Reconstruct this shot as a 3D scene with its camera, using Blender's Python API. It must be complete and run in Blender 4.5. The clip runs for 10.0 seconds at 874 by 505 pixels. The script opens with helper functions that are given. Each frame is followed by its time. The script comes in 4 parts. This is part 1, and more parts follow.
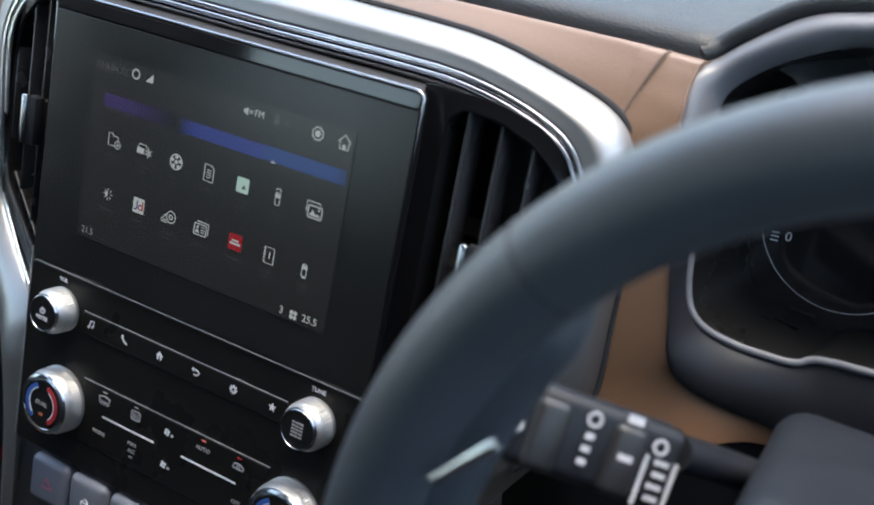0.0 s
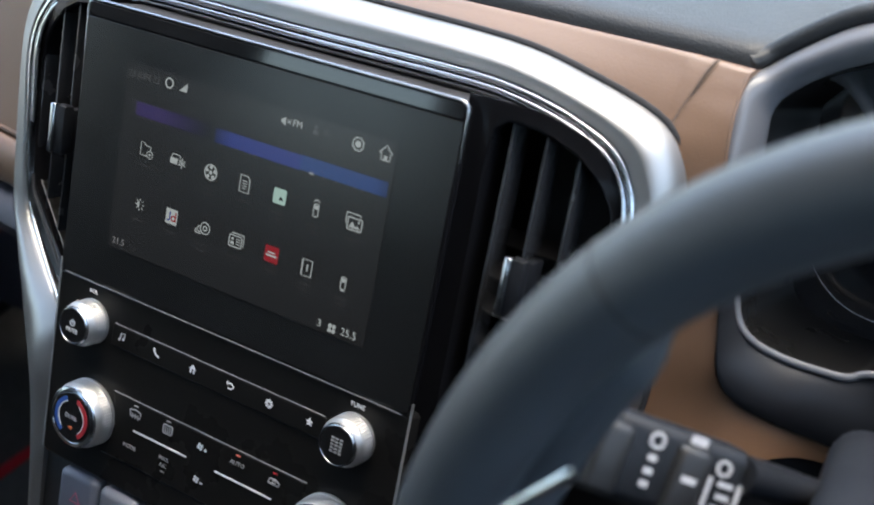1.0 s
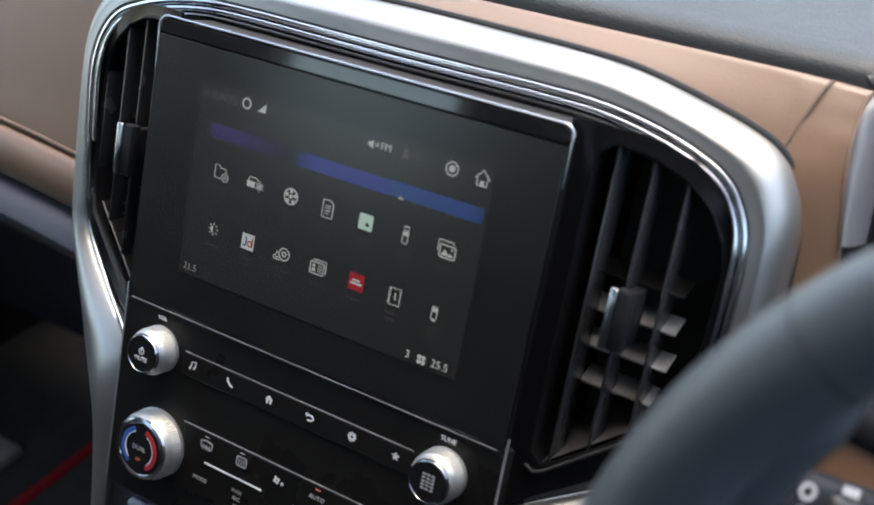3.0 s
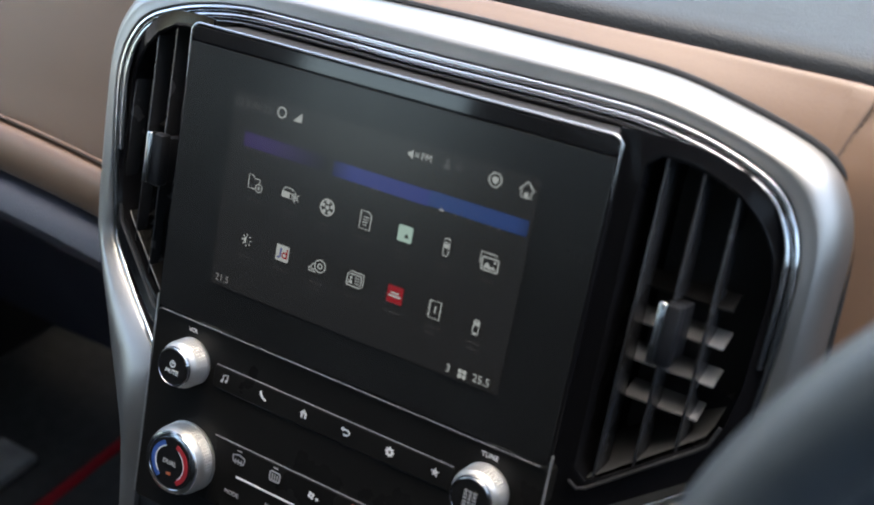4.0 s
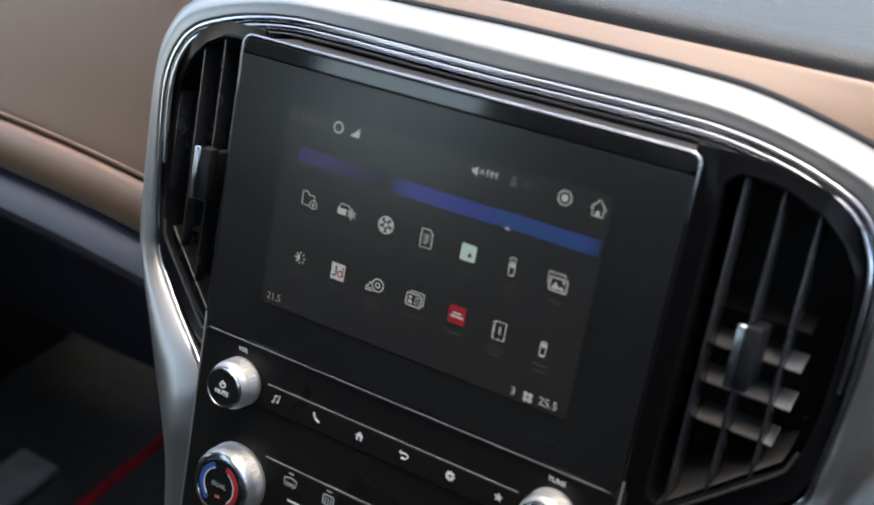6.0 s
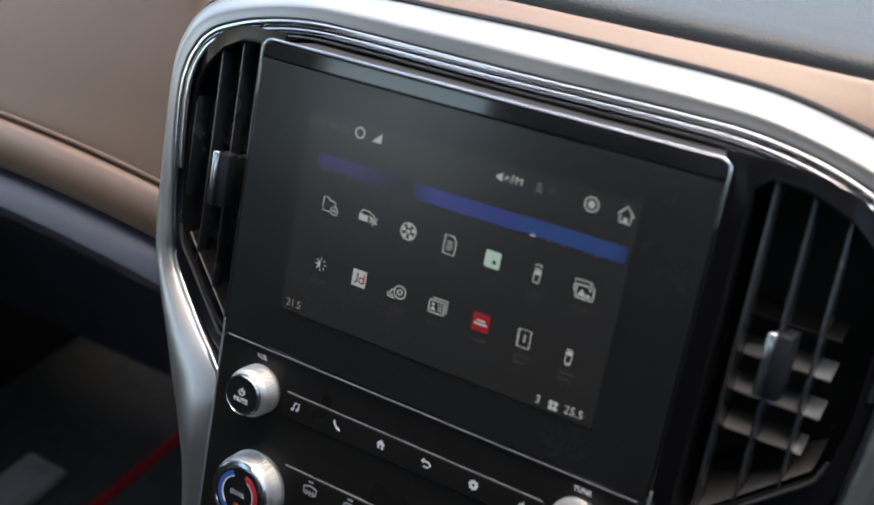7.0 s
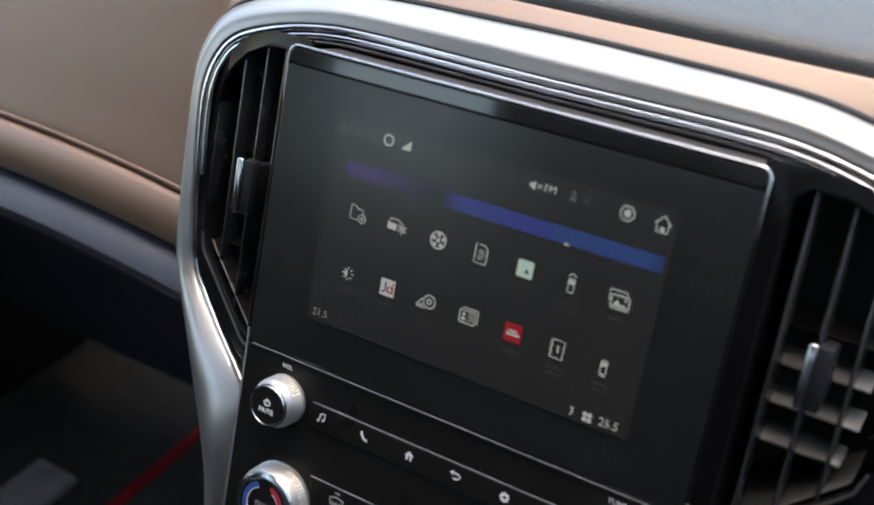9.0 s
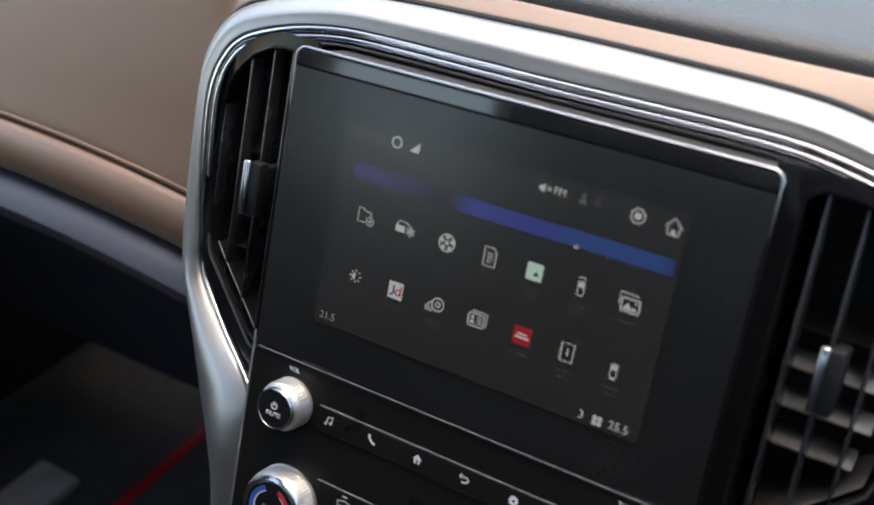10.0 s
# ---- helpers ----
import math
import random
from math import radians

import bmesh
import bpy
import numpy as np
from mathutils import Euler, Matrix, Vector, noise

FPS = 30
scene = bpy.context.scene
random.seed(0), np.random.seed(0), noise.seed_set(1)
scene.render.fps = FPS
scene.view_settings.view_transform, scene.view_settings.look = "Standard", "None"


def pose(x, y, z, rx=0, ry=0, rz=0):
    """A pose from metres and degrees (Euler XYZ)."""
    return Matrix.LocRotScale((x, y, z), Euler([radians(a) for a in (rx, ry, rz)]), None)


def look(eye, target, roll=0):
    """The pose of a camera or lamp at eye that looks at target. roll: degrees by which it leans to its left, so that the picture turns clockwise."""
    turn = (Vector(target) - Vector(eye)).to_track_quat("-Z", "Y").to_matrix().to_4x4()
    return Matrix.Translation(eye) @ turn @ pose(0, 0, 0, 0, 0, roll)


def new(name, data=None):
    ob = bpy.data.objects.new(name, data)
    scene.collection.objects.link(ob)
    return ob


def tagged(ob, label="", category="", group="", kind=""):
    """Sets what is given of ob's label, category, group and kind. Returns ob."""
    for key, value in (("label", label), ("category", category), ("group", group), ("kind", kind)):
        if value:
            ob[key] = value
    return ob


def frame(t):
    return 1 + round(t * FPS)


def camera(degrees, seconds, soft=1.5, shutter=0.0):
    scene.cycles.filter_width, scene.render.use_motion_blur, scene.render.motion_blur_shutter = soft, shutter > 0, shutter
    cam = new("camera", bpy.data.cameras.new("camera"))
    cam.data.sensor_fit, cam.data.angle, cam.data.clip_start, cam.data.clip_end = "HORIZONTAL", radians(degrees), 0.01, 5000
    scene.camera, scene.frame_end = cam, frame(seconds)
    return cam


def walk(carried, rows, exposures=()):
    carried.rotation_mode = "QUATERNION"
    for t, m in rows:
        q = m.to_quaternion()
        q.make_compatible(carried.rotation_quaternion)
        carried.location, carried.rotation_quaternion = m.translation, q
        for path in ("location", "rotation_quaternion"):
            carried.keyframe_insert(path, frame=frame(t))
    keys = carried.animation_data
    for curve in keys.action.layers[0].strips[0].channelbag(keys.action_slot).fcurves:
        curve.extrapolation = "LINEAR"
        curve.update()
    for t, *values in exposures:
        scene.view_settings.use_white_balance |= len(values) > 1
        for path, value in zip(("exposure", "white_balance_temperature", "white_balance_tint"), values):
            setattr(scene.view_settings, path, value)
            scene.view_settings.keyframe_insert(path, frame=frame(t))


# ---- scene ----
cam = camera(40.35, 10.0, soft=2.0)
ROWS = [
    (0.0, 0.3939, -0.4683, 0.1568, 74.039, -10.644, 31.324),
    (0.5, 0.3802, -0.4689, 0.1564, 74.040, -10.602, 31.295),
    (1.0, 0.3700, -0.4690, 0.1559, 74.042, -10.560, 31.265),
    (1.5, 0.3563, -0.4697, 0.1556, 74.043, -10.521, 31.235),
    (2.0, 0.3443, -0.4696, 0.1549, 74.045, -10.484, 31.205),
    (2.5, 0.3302, -0.4699, 0.1544, 74.046, -10.448, 31.175),
    (4.0, 0.2943, -0.4700, 0.1531, 74.050, -10.352, 31.085),
    (4.5, 0.2827, -0.4702, 0.1526, 74.051, -10.324, 31.055),
    (5.0, 0.2742, -0.4705, 0.1524, 74.052, -10.297, 31.025),
    (5.5, 0.2665, -0.4704, 0.1522, 74.053, -10.272, 30.995),
    (7.0, 0.2460, -0.4707, 0.1514, 74.055, -10.209, 30.904),
    (7.5, 0.2406, -0.4706, 0.1511, 74.056, -10.191, 30.874),
    (8.0, 0.2353, -0.4703, 0.1509, 74.057, -10.175, 30.843),
    (8.5, 0.2309, -0.4707, 0.1508, 74.057, -10.162, 30.813),
    (9.0, 0.2284, -0.4707, 0.1507, 74.058, -10.150, 30.783),
    (9.5, 0.2252, -0.4706, 0.1505, 74.059, -10.139, 30.752),
    (10.0, 0.2231, -0.4706, 0.1505, 74.059, -10.131, 30.722),
]
SKY, SUN, EXPOSURE, KELVIN = 0.15, 0.1, 2.64, 7260
DISPLAY_HEIGHT, LEAN = 0.58, -20.0          # display's middle over the cabin floor; the stack leans back
STACK = pose(0, 0, DISPLAY_HEIGHT, LEAN, 0, 0)
walk(cam, [(t, STACK @ pose(x, y, z, rx, ry, rz)) for t, x, y, z, rx, ry, rz in ROWS],
     [(0, EXPOSURE, KELVIN - 400, 3), (2.5, EXPOSURE, KELVIN - 100, 4), (5, EXPOSURE, KELVIN, 5), (10, EXPOSURE, KELVIN + 150, 7)])
cam.data.dof.use_dof, cam.data.dof.focus_distance, cam.data.dof.aperture_fstop = True, 0.64, 7.5

# ---- world and light: an overcast sky through the car's windows ----
world = bpy.data.worlds.new("sky")
scene.world = world
world.use_nodes = True
wn = world.node_tree
sky = wn.nodes.new("ShaderNodeTexSky")
sky.sky_type, sky.sun_disc = "NISHITA", False
sky.sun_elevation, sky.sun_rotation = radians(75), radians(20)
sky.air_density, sky.dust_density, sky.ozone_density = 1.0, 3.0, 1.0
wn.links.new(sky.outputs[0], wn.nodes["Background"].inputs[0])
wn.nodes["Background"].inputs[1].default_value = SKY
sun = new("sun", bpy.data.lights.new("sun", "SUN"))
sun.data.energy, sun.data.angle, sun.data.color = SUN, radians(25), (1.0, 0.98, 0.95)
sun.matrix_world = look((0, 0, 0), (-0.09, -0.24, -0.966))


# ---- materials ----
def mat(name, color, rough=0.5, metal=0.0, vary=0.12, scale=40.0, bump=0.0, grain=900.0, coat=0.0, wear=0.06, spec=0.5):
    """A surface with a slow and a fine variation of colour and gloss, and a fine relief."""
    m = bpy.data.materials.new(name)
    m.use_nodes = True
    t = m.node_tree
    b = t.nodes["Principled BSDF"]
    co = t.nodes.new("ShaderNodeTexCoord")
    slow, fine = t.nodes.new("ShaderNodeTexNoise"), t.nodes.new("ShaderNodeTexNoise")
    slow.inputs["Scale"].default_value, fine.inputs["Scale"].default_value = scale, grain
    slow.inputs["Detail"].default_value = 5
    for n in (slow, fine):
        t.links.new(co.outputs["Object"], n.inputs["Vector"])
    add = t.nodes.new("ShaderNodeMath")
    add.operation = "MULTIPLY_ADD"
    t.links.new(fine.outputs[0], add.inputs[0])
    add.inputs[1].default_value = 0.4
    t.links.new(slow.outputs[0], add.inputs[2])
    ramp = t.nodes.new("ShaderNodeMapRange")
    ramp.inputs[1].default_value, ramp.inputs[2].default_value = 0.35, 1.05
    ramp.inputs[3].default_value, ramp.inputs[4].default_value = 1 - vary, 1 + vary
    t.links.new(add.outputs[0], ramp.inputs[0])
    mul = t.nodes.new("ShaderNodeVectorMath")
    mul.operation = "SCALE"
    mul.inputs[0].default_value = color
    t.links.new(ramp.outputs[0], mul.inputs["Scale"])
    t.links.new(mul.outputs[0], b.inputs["Base Color"])
    rr = t.nodes.new("ShaderNodeMapRange")
    rr.inputs[1].default_value, rr.inputs[2].default_value = 0.3, 0.75
    rr.inputs[3].default_value, rr.inputs[4].default_value = max(rough - wear, 0.02), min(rough + wear, 1)
    t.links.new(slow.outputs[0], rr.inputs[0])
    t.links.new(rr.outputs[0], b.inputs["Roughness"])
    b.inputs["Metallic"].default_value = metal
    b.inputs["Coat Weight"].default_value = coat
    b.inputs["Coat Roughness"].default_value = 0.06
    b.inputs["Specular IOR Level"].default_value = spec
    if bump:
        bp = t.nodes.new("ShaderNodeBump")
        bp.inputs["Strength"].default_value = bump
        bp.inputs["Distance"].default_value = 0.0006
        t.links.new(fine.outputs[0], bp.inputs["Height"])
        t.links.new(bp.outputs[0], b.inputs["Normal"])
    return m


def leather(name, color, cell=420.0, depth=0.5, rough=0.45, vary=0.1):
    """Embossed leather: small cells with creases between them."""
    m = mat(name, color, rough, vary=vary, scale=14.0, grain=1400.0)
    t = m.node_tree
    b = t.nodes["Principled BSDF"]
    co = t.nodes.new("ShaderNodeTexCoord")
    warp = t.nodes.new("ShaderNodeTexNoise")
    warp.inputs["Scale"].default_value = 160
    mix = t.nodes.new("ShaderNodeVectorMath")
    mix.operation = "MULTIPLY_ADD"
    mix.inputs[1].default_value = (0.006, 0.006, 0.006)
    t.links.new(co.outputs["Object"], warp.inputs["Vector"])
    t.links.new(warp.outputs["Color"], mix.inputs[0])
    t.links.new(co.outputs["Object"], mix.inputs[2])
    v = t.nodes.new("ShaderNodeTexVoronoi")
    v.feature = "DISTANCE_TO_EDGE"
    v.inputs["Scale"].default_value = cell
    t.links.new(mix.outputs[0], v.inputs["Vector"])
    r = t.nodes.new("ShaderNodeMapRange")
    r.inputs[2].default_value = 0.25
    t.links.new(v.outputs["Distance"], r.inputs[0])
    bp = t.nodes.new("ShaderNodeBump")
    bp.inputs["Strength"].default_value = depth
    bp.inputs["Distance"].default_value = 0.0007
    t.links.new(r.outputs[0], bp.inputs["Height"])
    t.links.new(bp.outputs[0], b.inputs["Normal"])
    return m


SILVER = mat("satin_silver", (0.350, 0.345, 0.337), 0.44, 0.95, vary=0.04, scale=25, grain=2500, bump=0.03)
CHROME = mat("chrome", (0.82, 0.83, 0.85), 0.12, 1.0, vary=0.05, scale=60)
DARK_CHROME = mat("smoked_chrome", (0.45, 0.46, 0.48), 0.2, 1.0, vary=0.05, scale=60)
SILL = mat("black_sill", (0.030, 0.030, 0.032), 0.42, vary=0.15, scale=60, spec=0.35)
ALU = mat("brushed_aluminium", (0.58, 0.58, 0.575), 0.50, 1.0, vary=0.1, scale=300, grain=3000, bump=0.1)
INLAY = mat("pale_inlay", (0.32, 0.32, 0.33), 0.4, vary=0.2, scale=300)
GLOSS = mat("piano_black", (0.012, 0.012, 0.013), 0.07, vary=0.3, scale=20, wear=0.03, spec=0.65)
GLASS = mat("display_glass", (0.012, 0.0122, 0.0125), 0.23, vary=0.15, scale=18, wear=0.04, spec=0.46)
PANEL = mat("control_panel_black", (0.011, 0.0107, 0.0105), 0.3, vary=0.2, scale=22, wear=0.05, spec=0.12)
PLASTIC = mat("black_plastic", (0.020, 0.020, 0.021), 0.42, vary=0.25, scale=30, bump=0.15, grain=2200)
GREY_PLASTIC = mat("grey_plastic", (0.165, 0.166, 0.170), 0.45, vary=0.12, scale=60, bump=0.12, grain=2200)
KEY = mat("slate_key_plastic", (0.130, 0.140, 0.172), 0.4, vary=0.1, scale=40, bump=0.1, grain=2200)
DUCT = mat("dark_duct_plastic", (0.060, 0.061, 0.063), 0.5, vary=0.15, scale=40, bump=0.1, grain=2200)
RECESS = mat("vent_shadow_black", (0.034, 0.034, 0.036), 0.6, vary=0.2, spec=0.12)
TAN = leather("tan_leather", (0.152, 0.076, 0.036), cell=620, depth=0.10, rough=0.48)
finish = TAN.node_tree.nodes["Principled BSDF"].inputs
finish["Coat Weight"].default_value, finish["Coat Roughness"].default_value, finish["Coat IOR"].default_value = 0.8, 0.5, 1.62
THREAD = mat("tan_thread", (0.10, 0.065, 0.045), 0.7)
PAD = leather("black_dash_skin", (0.026, 0.028, 0.030), cell=430, depth=0.22, rough=0.42)
PAD.node_tree.nodes["Principled BSDF"].inputs["Specular IOR Level"].default_value = 0.32
SLATE = leather("slate_dash_skin", (0.034, 0.036, 0.050), cell=520, depth=0.2, rough=0.5)
WHEEL = leather("charcoal_wheel_leather", (0.048, 0.057, 0.069), cell=700, depth=0.12, rough=0.41)
WHEEL.node_tree.nodes["Principled BSDF"].inputs["Specular IOR Level"].default_value = 0.8
HOOD = mat("grey_cowl_plastic", (0.130, 0.133, 0.145), 0.38, vary=0.08, scale=40, bump=0.12, grain=1800)
CHARCOAL = mat("charcoal_plastic", (0.013, 0.014, 0.017), 0.40, vary=0.12, scale=40, bump=0.15, grain=1800, spec=0.25)
SHROUD = mat("column_plastic", (0.017, 0.0195, 0.025), 0.46, vary=0.1, scale=40, bump=0.12, grain=1800, spec=0.15)
FIN = mat("satin_black_fin", (0.030, 0.031, 0.034), 0.24, vary=0.12, scale=60, spec=0.8)
BEZEL = mat("bezel_black", (0.007, 0.007, 0.008), 0.13, vary=0.2, scale=30, wear=0.03, spec=0.08)
PRINT = mat("white_print", (0.75, 0.76, 0.78), 0.5, vary=0.08)
BLUE = mat("blue_print", (0.03, 0.09, 0.33), 0.4)
RED = mat("red_print", (0.36, 0.02, 0.03), 0.4)
CARPET = mat("black_carpet", (0.060, 0.060, 0.058), 0.95, vary=0.4, scale=60, bump=1.0, grain=700)
PIPING = mat("red_piping", (0.42, 0.01, 0.02), 0.6)
LIT_CARPET = mat("lit_carpet_grey", (0.36, 0.36, 0.35), 0.9, vary=0.4, scale=25, bump=0.4)
HEADLINER = mat("headliner", (0.42, 0.41, 0.39), 0.9, vary=0.06, scale=30, bump=0.3)


# ---- building ----
BASE = {}


def thing(name, base, label, category, group="", kind=""):
    """An empty at the thing's base, in the stack's frame."""
    ob = new(name)
    ob.empty_display_size = 0.02
    ob.matrix_world = STACK @ Matrix.Translation(base)
    BASE[ob] = Vector(base)
    return tagged(ob, label, category, group, kind)


def flat(name, bm, material, smooth=40):
    me = bpy.data.meshes.new(name)
    bm.normal_update()
    bm.to_mesh(me)
    bm.free()
    me.materials.append(material)
    if smooth:
        for p in me.polygons:
            p.use_smooth = True
        me.set_sharp_from_angle(angle=radians(smooth))
    return me


def part(name, bm, material, parent, label="", smooth=40):
    me = flat(name, bm, material, smooth)
    base = BASE[parent]
    me.transform(Matrix.Translation(-base))
    ob = new(name, me)
    ob.parent = parent
    BASE[ob] = base
    return tagged(ob, label)


def single(name, bm, material, base, label, category, group="", kind="", smooth=40):
    """A thing of one mesh."""
    me = flat(name, bm, material, smooth)
    me.transform(Matrix.Translation(-Vector(base)))
    ob = new(name, me)
    ob.matrix_world = STACK @ Matrix.Translation(base)
    BASE[ob] = Vector(base)
    return tagged(ob, label, category, group, kind)


def spline(pts, n=6):
    """A smooth curve through points of any dimension."""
    p = [np.array(q, float) for q in pts]
    p = [2 * p[0] - p[1]] + p + [2 * p[-1] - p[-2]]
    out = []
    for i in range(1, len(p) - 2):
        for k in range(n):
            u = k / n
            out.append(0.5 * (2 * p[i] + (p[i + 1] - p[i - 1]) * u + (2 * p[i - 1] - 5 * p[i] + 4 * p[i + 1] - p[i + 2]) * u * u
                              + (3 * p[i] - p[i - 1] - 3 * p[i + 1] + p[i + 2]) * u ** 3))
    return out + [p[-2]]


def resampled(pts, n):
    """The same line with n points at even steps."""
    p = np.array(pts)
    d = np.concatenate([[0], np.cumsum(np.linalg.norm(np.diff(p, axis=0), axis=1))])
    at = np.linspace(0, d[-1], n)
    return list(zip(*(np.interp(at, d, p[:, k]) for k in range(p.shape[1]))))


def strip(bm, rows, closed=False):
    """Quads between rows of points."""
    vs = [[bm.verts.new(tuple(map(float, q))) for q in row] for row in rows]
    for a, b in zip(vs, vs[1:]):
        for i in range(len(a) - (0 if closed else 1)):
            j = (i + 1) % len(a)
            bm.faces.new((a[i], a[j], b[j], b[i]))
    return vs


def fix(bm):
    bmesh.ops.recalc_face_normals(bm, faces=bm.faces[:])
    return bm


def tube(pts, r, n=10, bm=None, loop=False):
    """A round bar along points; r may be a list."""
    bm = bm or bmesh.new()
    p = [Vector(q) for q in pts]
    m = len(p)
    side, rings = None, []
    for i in range(m):
        if loop:
            d = (p[(i + 1) % m] - p[i - 1]).normalized()
        else:
            d = (p[min(i + 1, m - 1)] - p[max(i - 1, 0)]).normalized()
        side = d.orthogonal().normalized() if side is None else (side - d * side.dot(d)).normalized()
        up = d.cross(side)
        rad = r[i] if isinstance(r, (list, tuple)) else r
        rings.append([bm.verts.new(p[i] + rad * (math.cos(a) * side + math.sin(a) * up)) for a in (2 * math.pi * k / n for k in range(n))])
    for i in range(m if loop else m - 1):
        a, b = rings[i], rings[(i + 1) % m]
        for k in range(n):
            bm.faces.new((a[k], a[(k + 1) % n], b[(k + 1) % n], b[k]))
    if not loop:
        bm.faces.new(rings[0][::-1])
        bm.faces.new(rings[-1])
    return fix(bm)


def box(x0, x1, y0, y1, z0, z1, bevel=0.0, seg=2, bm=None, turn=None):
    own = bmesh.new()
    bmesh.ops.create_cube(own, size=1)
    for v in own.verts:
        v.co = Vector(((x0 + x1) / 2 + v.co.x * (x1 - x0), (y0 + y1) / 2 + v.co.y * (y1 - y0), (z0 + z1) / 2 + v.co.z * (z1 - z0)))
    if bevel:
        bmesh.ops.bevel(own, geom=own.edges[:], offset=bevel, segments=seg, affect="EDGES", profile=0.5)
    if turn is not None:
        own.transform(turn)
    return joined(own, bm)


def joined(own, bm):
    if bm is None:
        return own
    me = bpy.data.meshes.new("t")
    own.to_mesh(me)
    own.free()
    bm.from_mesh(me)
    bpy.data.meshes.remove(me)
    return bm


def prism(poly, y0, y1, bevel=0.0, bm=None, seg=2):
    """A plate with the outline poly (x, z), its front at y0 and its back at y1."""
    own = bmesh.new()
    a = [own.verts.new((x, y0, z)) for x, z in poly]
    b = [own.verts.new((x, y1, z)) for x, z in poly]
    front = own.faces.new(a)
    own.faces.new(b[::-1])
    for i in range(len(a)):
        j = (i + 1) % len(a)
        own.faces.new((a[j], a[i], b[i], b[j]))
    fix(own)
    if bevel:
        bmesh.ops.bevel(own, geom=list(front.edges), offset=bevel, segments=seg, affect="EDGES", profile=0.5)
    return joined(own, bm)


def rrect(x0, x1, z0, z1, r, n=5):
    out = []
    for cx, cz, a0 in ((x1 - r, z1 - r, 0), (x0 + r, z1 - r, 90), (x0 + r, z0 + r, 180), (x1 - r, z0 + r, 270)):
        for k in range(n + 1):
            a = radians(a0 + 90 * k / n)
            out.append((cx + r * math.cos(a), cz + r * math.sin(a)))
    return out


def disc(cx, cz, r, n=24, a0=0.0, a1=360.0):
    return [(cx + r * math.cos(radians(a0 + (a1 - a0) * k / n)), cz + r * math.sin(radians(a0 + (a1 - a0) * k / n))) for k in range(n if a1 - a0 >= 360 else n + 1)]


def lathe(profile, cx, cz, n=40, bm=None, ribs=0, depth=0.0, span=(0, 0)):
    """A body turned about an axis along y: (radius, y) from front to back. ribs: knurling between the profile rows of span."""
    own = bmesh.new()
    rows = []
    for i, (r, y) in enumerate(profile):
        row = []
        for k in range(n):
            a = 2 * math.pi * k / n
            rr = r - (depth if ribs and span[0] <= i <= span[1] and k % 2 else 0)
            row.append((cx + rr * math.cos(a), y, cz + rr * math.sin(a)))
        rows.append(row)
    vs = strip(own, rows, True)
    own.faces.new(vs[0])
    own.faces.new(vs[-1][::-1])
    return joined(fix(own), bm)


def line(pts, w, y, bm=None, loop=False, h=0.0003):
    """A flat printed or inlaid line of width w along (x, z) points, its face at y."""
    own = bmesh.new()
    p = [Vector((q[0], q[1])) for q in pts]
    m = len(p)
    rows = []
    for i in range(m):
        if loop:
            d = p[(i + 1) % m] - p[i - 1]
        else:
            d = p[min(i + 1, m - 1)] - p[max(i - 1, 0)]
        d.normalize()
        s = Vector((-d.y, d.x)) * w / 2
        a, b = p[i] + s, p[i] - s
        rows.append([(a.x, y, a.y), (b.x, y, b.y), (b.x, y + h, b.y), (a.x, y + h, a.y)])
    vs = strip(own, rows + ([rows[0]] if loop else []), True)
    if loop:
        bmesh.ops.remove_doubles(own, verts=own.verts[:], dist=1e-7)
    else:
        own.faces.new(vs[0])
        own.faces.new(vs[-1][::-1])
    return joined(fix(own), bm)


def text(words, cx, cz, size, y, bm=None, turn=0.0, h=0.0003, thin=0.0):
    """Flat letters in the stack's face, centred."""
    c = bpy.data.curves.new("t", "FONT")
    c.body, c.size, c.align_x, c.align_y, c.extrude = words, size, "CENTER", "CENTER", h / 2
    c.resolution_u, c.offset = 2, -thin
    ob = new("t", c)
    me = bpy.data.meshes.new_from_object(ob.evaluated_get(bpy.context.evaluated_depsgraph_get()))
    bpy.data.objects.remove(ob)
    bpy.data.curves.remove(c)
    own = bmesh.new()
    own.from_mesh(me)
    bpy.data.meshes.remove(me)
    own.transform(Matrix.Translation((cx, y, cz)) @ Matrix.Rotation(radians(-turn), 4, "Y") @ Matrix.Rotation(radians(90), 4, "X"))
    return joined(own, bm)


# ---- the cabin, plain around the part that shows; unseen plates that also shape the light ----
def cabin(name, pts, size, material, label, category):
    """A plain plate in the world's frame between two corners."""
    own = box(pts[0], size[0], pts[1], size[1], pts[2], size[2], 0.004)
    ob = new(name, flat(name, own, material))
    return tagged(ob, label, category, kind="structure")


